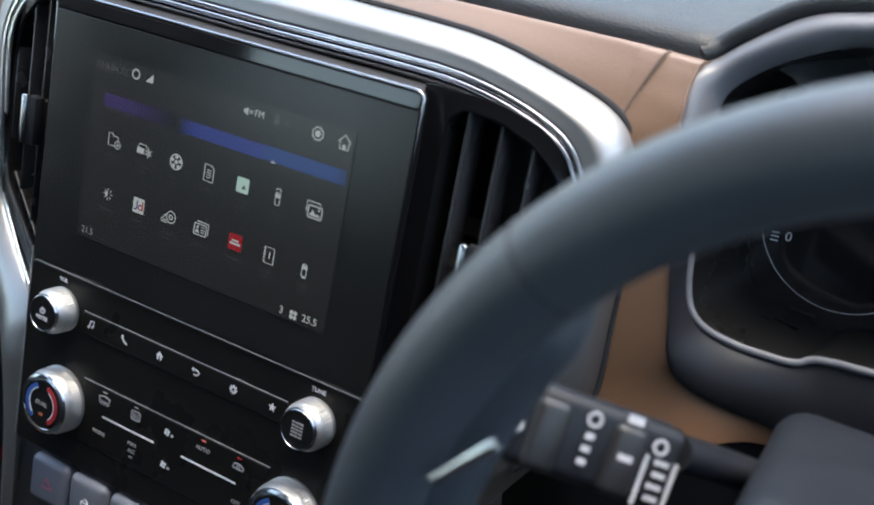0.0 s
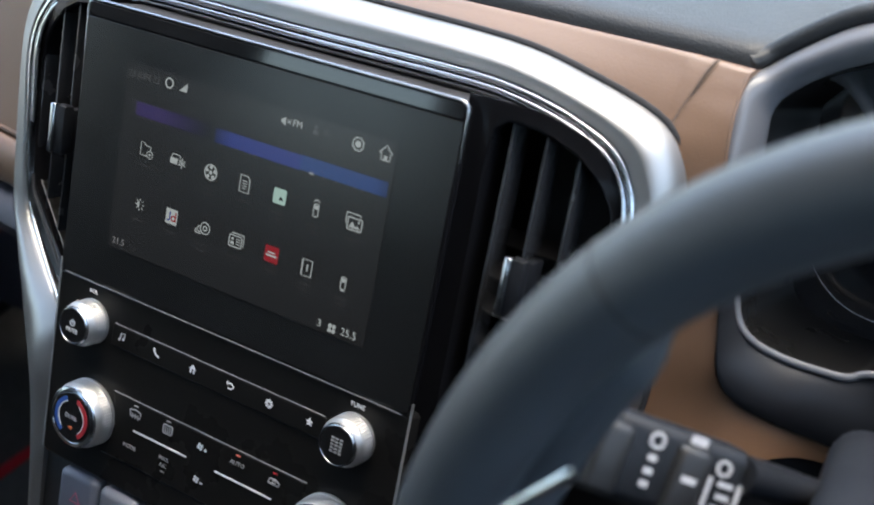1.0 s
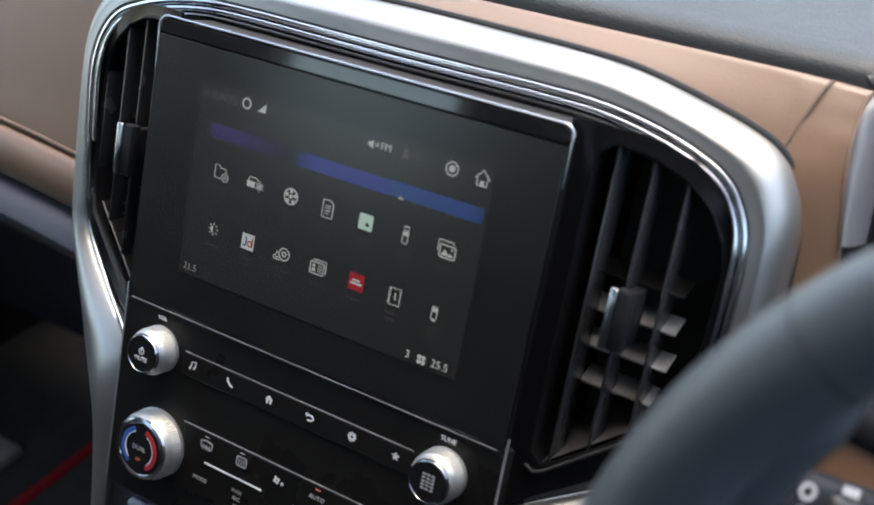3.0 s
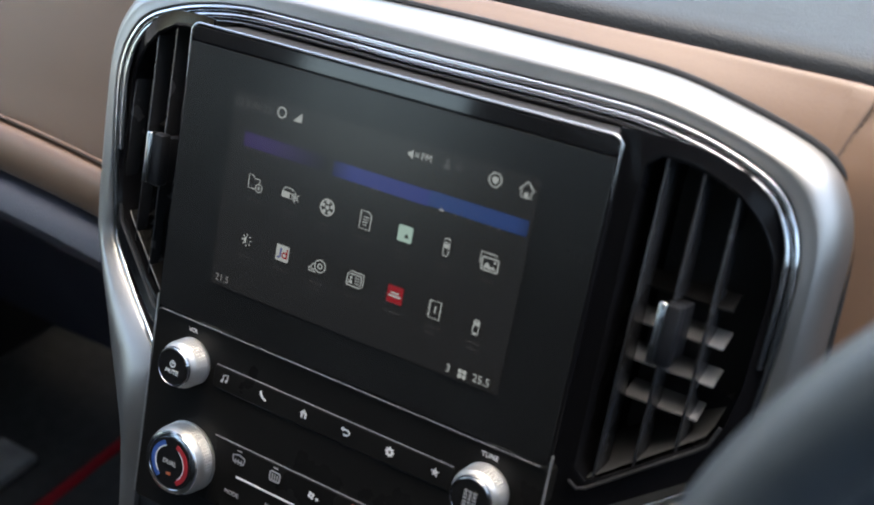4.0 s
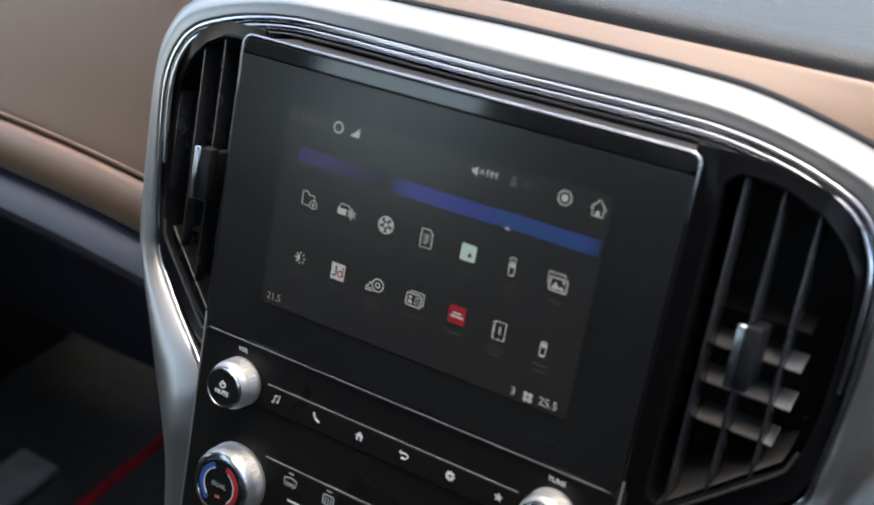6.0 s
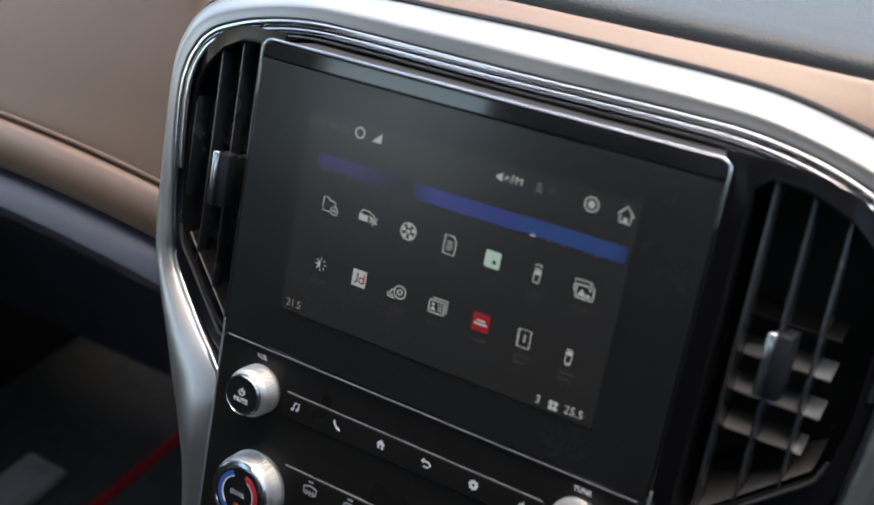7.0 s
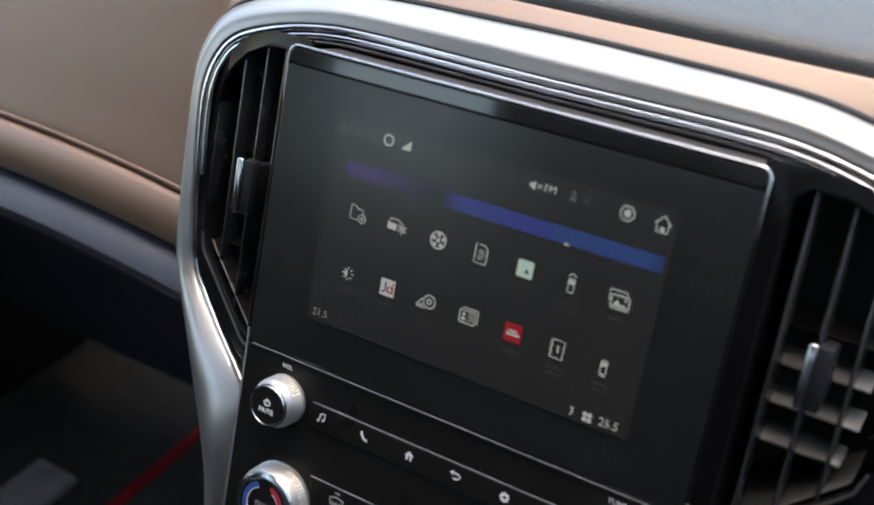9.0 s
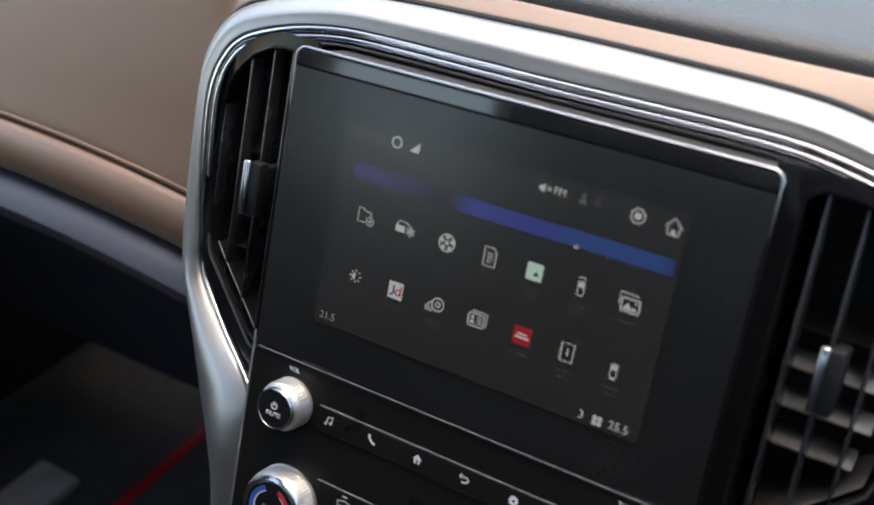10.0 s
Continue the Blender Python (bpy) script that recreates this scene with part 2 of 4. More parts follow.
cabin("floor", (-0.78, -1.95, -0.03), (0.78, 0.95, 0.0), CARPET, "black carpeted cabin floor", "floor")
# roof edge brought forward to cut the light from above
cabin("ceiling", (-0.80, -1.95, 1.13), (0.80, -0.10, 1.16), HEADLINER, "pale cloth headliner", "ceiling")
cabin("wall_north", (-0.78, 0.9, 0.0), (0.78, 0.94, 0.74), PLASTIC, "black firewall panel", "wall")
# unseen rear wall, its height set to block light from behind
cabin("wall_south", (-0.80, -1.95, 0.0), (0.80, -1.9, 1.06), PLASTIC, "unseen black rear wall raised to block light from behind", "wall")
for name, x0, x1 in (("wall_west", -0.80, -0.76), ("wall_east", 0.76, 0.80)):
    # west sill lower than the east one to let in side light
    cabin(name, (x0, -0.55, 0.0), (x1, 0.9, 0.50 if x0 < 0 else 0.72), PLASTIC, "black front door panel under its window", "wall")
    if x0 < 0:
        cabin(name + "_pillar", (x0, -0.952, 0.0), (x1, -0.552, 1.13), PLASTIC, "black pillar and seat side before the rear window", "wall")
        cabin(name + "_rear", (x0, -1.55, 0.0), (x1, -0.954, 0.72), PLASTIC, "black rear door panel under its window", "wall")
        cabin(name + "_end", (x0, -1.9, 0.0), (x1, -1.552, 1.13), PLASTIC, "black rear corner pillar", "wall")
    else:
        # unseen, kept tall against light from the right rear
        cabin(name + "_rear", (x0, -1.9, 0.0), (x1, -0.552, 0.90), PLASTIC, "black rear side wall", "wall")
# unseen ground, added to bounce skylight into the cabin
ob = new("ground", flat("ground", box(-60, 60, -60, 60, -0.52, -0.50), mat("concrete", (0.30, 0.29, 0.28), 0.9, vary=0.2, scale=0.8, grain=60, bump=0.3)))
tagged(ob, "unseen pale concrete ground outside the car, added to bounce light", "ground", kind="structure")

# ---- dashboard ----
def top_edge(x):
    return 0.1165 - 0.05 * max(0.0, abs(x) - 0.2) ** 1.5


def dip(x):
    return -0.0085 * max(0.0, (x + 0.40) / 0.17) ** 2


dashboard = thing("dashboard", (0, 0.3, -0.3), "dashboard with black grained top, tan leather front and slate lower edge", "dashboard")
xs = [-0.755 + 0.012 * i for i in range(80)]
# black soft top: a rolled front edge, then level to the windscreen
rows = []
for x in [-0.755 + 0.0075 * i for i in range(202)]:
    u, w = (min(max((x - a) / d, 0.0), 1.0) for a, d in ((0.217, 0.026), (0.250, 0.050)))
    u, w = u * u * (3 - 2 * u), w * w * (3 - 2 * w)
    z, b = top_edge(min(x, 0.23)) + 0.001 - 0.036 * w, 0.022 * u
    rows.append([(x, 0.079 + b, z - 0.02 * (1 - u)), (x, 0.0705 + b, z - 0.012 * (1 - u)), (x, 0.0700 + b, z), (x, 0.0703 + b, z + 0.0035), (x, 0.0722 + b, z + 0.0068), (x, 0.0765 + b, z + 0.0096), (x, 0.085 + b, z + 0.0130), (x, 0.11 + b, z + 0.0212), (x, 0.2, z + 0.05), (x, 0.4, z + 0.122), (x, 0.68, z + 0.20), (x, 0.70, z + 0.1)])
bm = bmesh.new()
strip(bm, rows)
part("upper_pad", fix(bm), PAD, dashboard, "black grained soft dash top")
# tan front over the passenger side and the strip over the trim
rows = []
for x in xs:
    z = top_edge(x)
    low = -0.0238 + dip(x)
    low_b = float(np.interp(abs(x), [0, 0.09, 0.122, 0.152, 0.182, 0.197], [0.107, 0.1055, 0.103, 0.097, 0.089, 0.082])) - 0.012
    prof = [(0.0695, z - 0.004), (0.0685, z - 0.0010), (0.0660, z), (0.0640, z - 0.0008)]
    if x < -0.203:
        prof = prof + [(0.0592, z - 0.0040), (0.0556, z - 0.0082), (0.0540, 0.098), (0.0545, 0.07), (0.0556, 0.03), (0.0566, 0.005), (0.0572, low + 0.004), (0.0584, low), (0.066, low - 0.002)]
    else:
        prof = prof + [(0.0640 - 0.0170 * k / 8 - 0.0014 * math.sin(math.pi * k / 8), z - 0.0008 + (low_b - z) * k / 8) for k in range(1, 9)]
    rows.append([(x, y, q) for y, q in resampled(spline(prof, 4), 40)])
bm = bmesh.new()
strip(bm, rows)
part("leather_front", fix(bm), TAN, dashboard, "smooth tan leather dash front")
part("crease_bead", tube([(x, 0.0570, -0.0215 + dip(x)) for x in xs if x < -0.203], 0.0012, 8), TAN, dashboard, "thin rolled leather bead over the crease")
# tan lip under the crease
rows = []
for x in [q for q in xs if q < -0.203] + [-0.200]:
    d = dip(x)
    rows.append([(x, y + 0.025, z + d - 0.0052) for y, z in ((0.05, -0.0190), (0.036, -0.0195), (0.0305, -0.0205), (0.0275, -0.0235), (0.0262, -0.030), (0.0272, -0.040), (0.0300, -0.049), (0.0335, -0.0525), (0.045, -0.054))])
bm = bmesh.new()
strip(bm, rows)
part("leather_lip", fix(bm), TAN, dashboard, "rounded tan leather lip")
rows = []
for x in [q for q in xs if q < -0.203] + [-0.200]:
    d = dip(x)
    rows.append([(x, y + 0.026, z + d - 0.0052) for y, z in ((0.045, -0.0540), (0.036, -0.0560), (0.0290, -0.0600), (0.0235, -0.0665), (0.0225, -0.0740), (0.0290, -0.0830), (0.055, -0.0950), (0.16, -0.127), (0.30, -0.22), (0.38, -0.34), (0.44, -0.345))])
bm = bmesh.new()
strip(bm, rows)
part("lower_dash", fix(bm), SLATE, dashboard, "dark slate lower dash")
# tan sheet between the trim and the instrument binnacle, running on under it
EDGE = [(0.2225, 0.1120, 0.0715), (0.2230, 0.1148, 0.0700), (0.2235, 0.1155, 0.0675), (0.2228, 0.1140, 0.0640), (0.2224, 0.1105, 0.0622), (0.2222, 0.1062, 0.0602), (0.2222, 0.101, 0.0582), (0.2230, 0.090, 0.0540), (0.2260, 0.071, 0.0508), (0.2350, 0.03, 0.050), (0.2400, 0.001, 0.051), (0.2448, -0.0225, 0.053), (0.2544, -0.0348, 0.061), (0.273, -0.0409, 0.069), (0.293, -0.0457, 0.080), (0.34, -0.053, 0.09), (0.42, -0.055, 0.095)]
FOOT = [(0.193, 0.1125, 0.0695), (0.193, 0.1155, 0.0685), (0.193, 0.1165, 0.0660), (0.193, 0.1153, 0.0635), (0.193, 0.1121, 0.0614), (0.193, 0.1083, 0.0595), (0.193, 0.1035, 0.0573), (0.193, 0.090, 0.0520), (0.194, 0.071, 0.0466), (0.197, 0.03, 0.048), (0.198, 0.0, 0.048), (0.200, -0.045, 0.049), (0.235, -0.070, 0.051), (0.270, -0.0590, 0.064), (0.2925, -0.0550, 0.081), (0.34, -0.060, 0.091), (0.42, -0.062, 0.096)]
rows = []
for e, f in zip(spline(EDGE, 5), spline(FOOT, 5)):
    row = [(f + (e - f) * u)[[0, 2, 1]] for u in (0, 0.2, 0.4, 0.6, 0.8, 0.93, 1.0)]
    tail = row[-1] + np.array((0.0012, 0.006, 0))
    rows.append([tuple(q) for q in row] + [tuple(tail)])
bm = bmesh.new()
strip(bm, rows)
part("leather_side", fix(bm), TAN, dashboard, "tan leather beside the binnacle")
part("edge_welt", tube([(q[6][0] - 0.0004, q[6][1] - 0.0002, q[6][2]) for q in rows[12:46]], 0.0008, 8), TAN, dashboard, "rolled leather edge")
# black sheet put in for the shadow below the tan edge
rows = []
for x, z, y in spline([(0.165, -0.030, 0.058), (0.200, -0.043, 0.053), (0.235, -0.067, 0.055), (0.270, -0.0560, 0.068), (0.2925, -0.0530, 0.085), (0.34, -0.058, 0.095), (0.42, -0.060, 0.100), (0.62, -0.060, 0.105)], 4):
    rows.append([(x, y, z), (x, y + 0.003, z - 0.03), (x, y + 0.03, z - 0.12), (x, y + 0.06, z - 0.40)])
bm = bmesh.new()
strip(bm, rows)
part("knee_panel", fix(bm), CHARCOAL, dashboard, "black knee panel filling the shadow below the tan leather")
seam = spline([(0.1958, 0.0497, 0.0830), (0.1988, 0.0545, 0.0945), (0.2012, 0.0571, 0.1020), (0.2028, 0.0592, 0.1075), (0.2041, 0.0612, 0.1118), (0.2051, 0.0634, 0.1147), (0.2058, 0.0664, 0.1160)], 5)
part("seam", tube(seam, 0.0008, 6), THREAD, dashboard, "dark stitched seam")
bm = bmesh.new()
for k in range(2, len(seam) - 2, 2):
    p, d = Vector(seam[k]), (Vector(seam[k + 1]) - Vector(seam[k - 1])).normalized()
    tube([p - d * 0.0007 + Vector((0.0014, -0.0003, 0.0006)), p + d * 0.0007 + Vector((0.0014, -0.0003, 0.0006))], 0.0003, 6, bm)
part("stitching", bm, THREAD, dashboard, "row of small stitches beside the seam")

# ---- silver surround of the centre stack ----
OUT = [(0, 0.1060), (0.05, 0.1055), (0.09, 0.1047), (0.122, 0.1027), (0.152, 0.0970), (0.182, 0.0890), (0.197, 0.0815), (0.2065, 0.070), (0.212, 0.055), (0.2135, 0.033),
       (0.2140, -0.012), (0.2138, -0.050), (0.2060, -0.0707), (0.1880, -0.0950), (0.1670, -0.1210), (0.1498, -0.1475), (0.1415, -0.1838), (0.136, -0.25)]
INN = [(0, 0.0885), (0.045, 0.0888), (0.0884, 0.089), (0.1188, 0.0880), (0.1486, 0.0830), (0.1727, 0.0750), (0.184, 0.068), (0.1905, 0.0600), (0.1960, 0.0480), (0.1985, 0.03),
       (0.1980, -0.01), (0.1945, -0.046), (0.1890, -0.067), (0.1620, -0.0885), (0.1262, -0.1095), (0.1225, -0.128), (0.1225, -0.18), (0.1225, -0.25)]
INY = [0.030] * 10 + [0.032, 0.033, 0.0333, 0.0225, 0.0060, 0.001, 0.002, 0.004]
OUTY = [0.047] * 12 + [0.0410, 0.0290, 0.0165, 0.0085, 0.0095, 0.012]


def mirrored(half):
    return [(-q[0], *q[1:]) for q in half[:0:-1]] + list(half)


out_path = spline(mirrored([(x, y, z) for (x, z), y in zip(OUT, OUTY)]), 8)
inn_path = spline(mirrored([(x, y, z) for (x, z), y in zip(INN, INY)]), 8)
surround = thing("centre_stack_surround", (0, 0.03, -0.25), "satin silver arch round the centre stack with chrome beads", "trim")
rows = []
for k, (o, i) in enumerate(zip(out_path, inn_path)):
    leg = min(max((abs(k - len(out_path) // 2) / 8 - 11) / 3, 0), 1)
    row = []
    for u, lift in ((-0.25, 0.012), (-0.06, 0.004), (0.0, 0.0), (0.06, -0.0030), (0.16, -0.0056), (0.3, -0.0068), (0.45, -0.0070), (0.58, -0.0064), (0.66, -0.0054), (0.70, -0.0046), (0.84, -0.0030), (0.96, -0.0012), (1.0, 0.0), (1.03, 0.006)):
        q = o + (i - o) * u
        blade = -0.0062 * math.sin(math.pi * u) if 0 < u < 1 else lift
        row.append((q[0], q[1] + lift * (1 - leg) + blade * leg, q[2]))
    rows.append(row)
bm = bmesh.new()
strip(bm, rows)
part("silver_band", fix(bm), SILVER, surround, "broad satin silver band")


def inward(path, d, dy):
    out = []
    for k, q in enumerate(path):
        t = path[min(k + 1, len(path) - 1)] - path[max(k - 1, 0)]
        n = np.array([t[2], -t[0]]) / (np.hypot(t[0], t[2]) + 1e-9)
        out.append((q[0] + n[0] * d, q[1] + dy, q[2] + n[1] * d))
    return out


span = len(inn_path)
# black tube drawn for the shade in the gap outside the band
part("outer_gap_shade", tube(inward(out_path[4 * 8:len(out_path) - 4 * 8], -0.0012, 0.0035), 0.0019, 8), RECESS, surround, "black strip standing in for the shaded gap round the silver band")
a, b = 3 * 8 + 1, span - 3 * 8 - 1                      # the beads end in the legs
part("outer_chrome_bead", tube(inward(inn_path[a:b], 0.0022, 0.0012), [0.0019 - 0.0012 * max(0, 1 - min(k, b - a - 1 - k) / 30) for k in range(b - a)], 10), CHROME, surround, "bright chrome bead")
a, b = 7 * 8, span - 7 * 8
part("inner_chrome_bead", tube(inward(inn_path[a:b], 0.0061, 0.0012), 0.0015, 10), CHROME, surround, "thin chrome bead")
c0 = 13 * 8
part("fine_rail", tube(inward(inn_path[c0:span - c0], 0.0094, 0.0008), 0.0009, 8), DARK_CHROME, surround, "fine rail over the display")
rows = [[p0, p1] for p0, p1 in zip(inward(inn_path[a:b], 0.0005, 0.0035), inward(inn_path[a:b], 0.010, 0.0065))]
bm = bmesh.new()
strip(bm, rows)
part("shadow_gap", fix(bm), GLOSS, surround, "gloss black channel")


# ---- air vents ----
def around(poly, c, n=72):
    """The outline poly (x, z) at n even angles about c."""
    out = []
    for k in range(n):
        a = 2 * math.pi * k / n
        d = (math.cos(a), math.sin(a))
        best = None
        for (x0, z0), (x1, z1) in zip(poly, poly[1:] + poly[:1]):
            ex, ez = x1 - x0, z1 - z0
            den = d[0] * ez - d[1] * ex
            if abs(den) < 1e-12:
                continue
            t = ((x0 - c[0]) * ez - (z0 - c[1]) * ex) / den
            u = ((x0 - c[0]) * d[1] - (z0 - c[1]) * d[0]) / den
            if t > 0 and -1e-9 <= u <= 1 + 1e-9 and (best is None or t < best):
                best = t
        out.append((c[0] + best * d[0], c[1] + best * d[1]))
    return out


RIM = [(0.1145, 0.0815), (0.15, 0.0790), (0.170, 0.0715), (0.184, 0.060), (0.1910, 0.047), (0.1945, 0.03), (0.1945, -0.01), (0.1930, -0.045), (0.187, -0.062), (0.153, -0.086), (0.1145, -0.112)]
MOUTH = [(0.1262, 0.068), (0.1285, 0.0735), (0.1340, 0.0752), (0.150, 0.0725), (0.166, 0.0655), (0.1790, 0.0545), (0.1860, 0.042), (0.1890, 0.028), (0.1885, -0.02), (0.1850, -0.045), (0.180, -0.0510), (0.135, -0.0840), (0.1305, -0.0855), (0.1270, -0.082)]


def face_y(x):
    return 0.0085 + 0.33 * (abs(x) - 0.1213)


def air_vent(s):
    """One side's vent; s is 1 or -1."""
    c = (0.154, -0.004)
    rim, mouth = around(RIM, c), around(MOUTH, c)
    v = thing("air_vent", (s * 0.155, 0.05, -0.08), "gloss black air vent with upright fins and a chrome-tipped tab", "air vent", "vents beside the display")
    bm = bmesh.new()
    lip = [(c[0] + (x - c[0]) * 0.985, c[1] + (z - c[1]) * 0.985) for x, z in mouth]
    rows = [[(s * x, face_y(x) + 0.004, z) for x, z in rim], [(s * x, face_y(x) + 0.002, z) for x, z in rim],
            [(s * x, face_y(x) + 0.0015, z) for x, z in mouth], [(s * x, face_y(x) + 0.0012, z) for x, z in lip],
            [(s * (c[0] + (x - c[0]) * 0.965), face_y(x) + 0.002, c[1] + (z - c[1]) * 0.965) for x, z in mouth],
            [(s * (c[0] + (x - c[0]) * 0.95), 0.075, c[1] + (z - c[1]) * 0.95) for x, z in mouth]]
    strip(bm, rows, True)
    part("vent_frame", fix(bm), BEZEL, v, "gloss black frame")
    bm = prism([(s * x, z) for x, z in mouth], 0.072, 0.075)
    part("duct", bm, RECESS, v, "dark duct")
    for x in (0.1357, 0.1512, 0.1668) if s > 0 else (0.1340, 0.1495, 0.1678, 0.1872):
        zs = [z for q, z in (around(MOUTH, (x, -0.004), 4)[1], around(MOUTH, (x, -0.004), 4)[3])]
        y = face_y(x) + 0.003
        bm = box(s * x - 0.0007, s * x + 0.0007, y, y + 0.018, zs[1] + 0.0012, zs[0] - 0.0012, 0.0007)
        part("fin", bm, FIN, v)
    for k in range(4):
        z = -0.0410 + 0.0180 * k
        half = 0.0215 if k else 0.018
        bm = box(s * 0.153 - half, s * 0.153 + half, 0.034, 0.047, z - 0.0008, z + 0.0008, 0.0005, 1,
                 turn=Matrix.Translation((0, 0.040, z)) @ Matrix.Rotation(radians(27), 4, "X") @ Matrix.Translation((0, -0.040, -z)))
        # shade put into the colour: left and topmost louvres black, others grey
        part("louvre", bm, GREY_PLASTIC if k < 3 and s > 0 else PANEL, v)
    low = [(s * q, face_y(q) - 0.0004, z) for q, z in ((0.1835, -0.040), (0.1805, -0.0495), (0.176, -0.0535), (0.135, -0.0846), (0.131, -0.0860), (0.1272, -0.083))]
    part("sill_bead", tube(low, 0.0008, 8), SILL, v, "thin polished sill")
    back = [(q * 0.985, y + 0.0035, z + (0.0062 if s < 0 else 0.0030)) for q, y, z in low[1:5]]
    if s < 0:
        part("inner_sill", tube(back, 0.0006, 8), SILL, v, "fine inner sill edge")
    bm = bmesh.new()
    strip(bm, [[(q, y, z), (q, y + 0.012, z + 0.0015), (q, 0.066, z + 0.012), (q, 0.068, z - 0.01)] for q, y, z in spline(back, 4)])
    # light put into the colour: paler floor in the right duct, black in the left
    part("duct_floor", fix(bm), DUCT if s > 0 else PANEL, v, "dark plastic floor of the duct")
    x = 0.1560 if s > 0 else 0.1410
    bm = box(s * x - 0.0045, s * x + 0.0045, 0.0050, 0.013, -0.0150, 0.0138, 0.002)
    box(s * x - 0.0030, s * x + 0.0030, 0.009, 0.030, -0.014, 0.011, 0.001, bm=bm)
    tab = part("tab", bm, CHARCOAL, v, "gloss black sliding tab")
    bm = box(s * x - 0.0056, s * x - 0.0014, 0.0030, 0.0085, -0.0143, 0.0143, 0.0012, 3)
    part("chrome_edge", bm, DARK_CHROME, tab, "smoked chrome edge")
    return v


air_vent(1)
air_vent(-1)

# ---- the display and the control panel ----
HALF = 0.1208
display = thing("infotainment_display", (0, 0.02, -0.077), "wide black glass infotainment display showing an app menu", "display")
body = prism(rrect(-HALF, HALF, -0.0766, 0.0785, 0.006), -0.0005, 0.0030, 0.0006)
part("back_housing", box(-0.1150, 0.1150, 0.0030, 0.036, -0.0760, 0.0770, 0.002), RECESS, display, "dull black housing behind the glass")
part("bezel", body, BEZEL, display, "black bezel", smooth=15)
part("top_strip", prism(rrect(-0.1192, 0.1192, 0.0697, 0.0771, 0.003), -0.0011, 0.001, 0.0004), GLOSS, display, "gloss black strip over the glass", smooth=15)
over = [(x, -0.0003, z) for x, z in [(HALF - 0.0004, 0.050), (HALF - 0.0004, 0.060)] + rrect(-HALF + 0.0004, HALF - 0.0004, -0.0757, 0.0782, 0.0052, 8)[:18] + [(-HALF + 0.0004, 0.060), (-HALF + 0.0004, 0.050)]]
part("top_rail", tube(over, [0.0003, 0.0005] + [0.0008] * 18 + [0.0005, 0.0003], 10), DARK_CHROME, display, "smoked chrome rail round the top edge")
glass = part("glass", prism(rrect(-0.1194, 0.1194, -0.0757, 0.0690, 0.0015), -0.0013, 0.001, 0.0004), GLASS, display, "dark reflective glass", smooth=15)
part("sill_line", line([(-0.1165, -0.0769), (0.1165, -0.0769)], 0.0004, -0.0014), INLAY, display, "thin silver line")
panel = thing("control_panel", (0, 0.02, -0.195), "black control panel with touch keys under the display", "control panel")
part("panel_face", prism(rrect(-HALF, HALF, -0.192, -0.0775, 0.003), -0.0003, 0.036, 0.001), PANEL, panel, "black satin panel", smooth=15)
# the highlight on each side edge, drawn as a silver line
for s in (1, -1):
    part("edge_highlight", line([(s * (HALF + 0.0002), -0.07), (s * (HALF + 0.0002), -0.19)], 0.0009, -0.0006, h=0.0012), ALU, panel, "thin silver line drawn for the highlight on the panel's edge")


# ---- knobs ----
def knurl(cx, cz, r, y0, y1, n):
    """A sleeve of small raised diamonds about the y axis."""
    bm = bmesh.new()
    m = 2 * max(3, round((y1 - y0) / (2 * math.pi * r / n) / 2))
    rows = []
    for j in range(m + 1):
        row = []
        for i in range(n):
            a = 2 * math.pi * i / n
            rr = r + (0.00034 if i % 2 and j % 2 else 0.0)
            row.append((cx + rr * math.cos(a), y0 + (y1 - y0) * j / m, cz + rr * math.sin(a)))
        rows.append(row)
    strip(bm, rows, True)
    return fix(bm)


def knob(cx, cz, base, face, deep, label):
    """A knob: knurled base drum, smooth front, polished ring and black cap."""
    k = thing("rotary_knob", (cx, 0.0, cz), label, "knob", "knobs of the control panel")
    d, m = deep, (base + face) / 2
    c = 0.87 if face < 0.015 else 0.81          # the cap's share of the face
    prof = [(face * 0.80, -d), (face * 0.96, -d + 0.0003), (face, -d + 0.0012), (face * 1.01, -d + 0.0026), (m, -d + 0.0036), (base * 0.985, -d + 0.0044), (base, -d + 0.0050), (base, -0.0022), (base * 1.03, -0.0018), (base * 1.03, -0.0004), (base, 0.001)]
    part("barrel", lathe(prof, cx, cz, 140, ribs=1, depth=0.00030, span=(6, 7)), ALU, k, "knurled aluminium barrel")
    part("knurled_sleeve", knurl(cx, cz, base + 0.0001, -d + 0.0052, -0.0024, 2 * int(base * 3600)), ALU, k, "knurled sleeve", smooth=0)
    part("front_ring", lathe([(face * c, -d - 0.0002), (face * (c + 0.03), -d - 0.0008), (face * (c + 0.07), -d - 0.0007), (face * 0.965, -d - 0.0001), (face * 0.99, -d + 0.0010), (face * 0.9, -d + 0.002)], cx, cz, 64), DARK_CHROME, k, "polished ring")
    part("cap", lathe([(face * (c - 0.01), -d - 0.0007), (face * (c + 0.012), -d - 0.0004), (face * (c + 0.012), -d + 0.001)], cx, cz, 48), GLOSS, k, "gloss black cap", smooth=15)
    return k


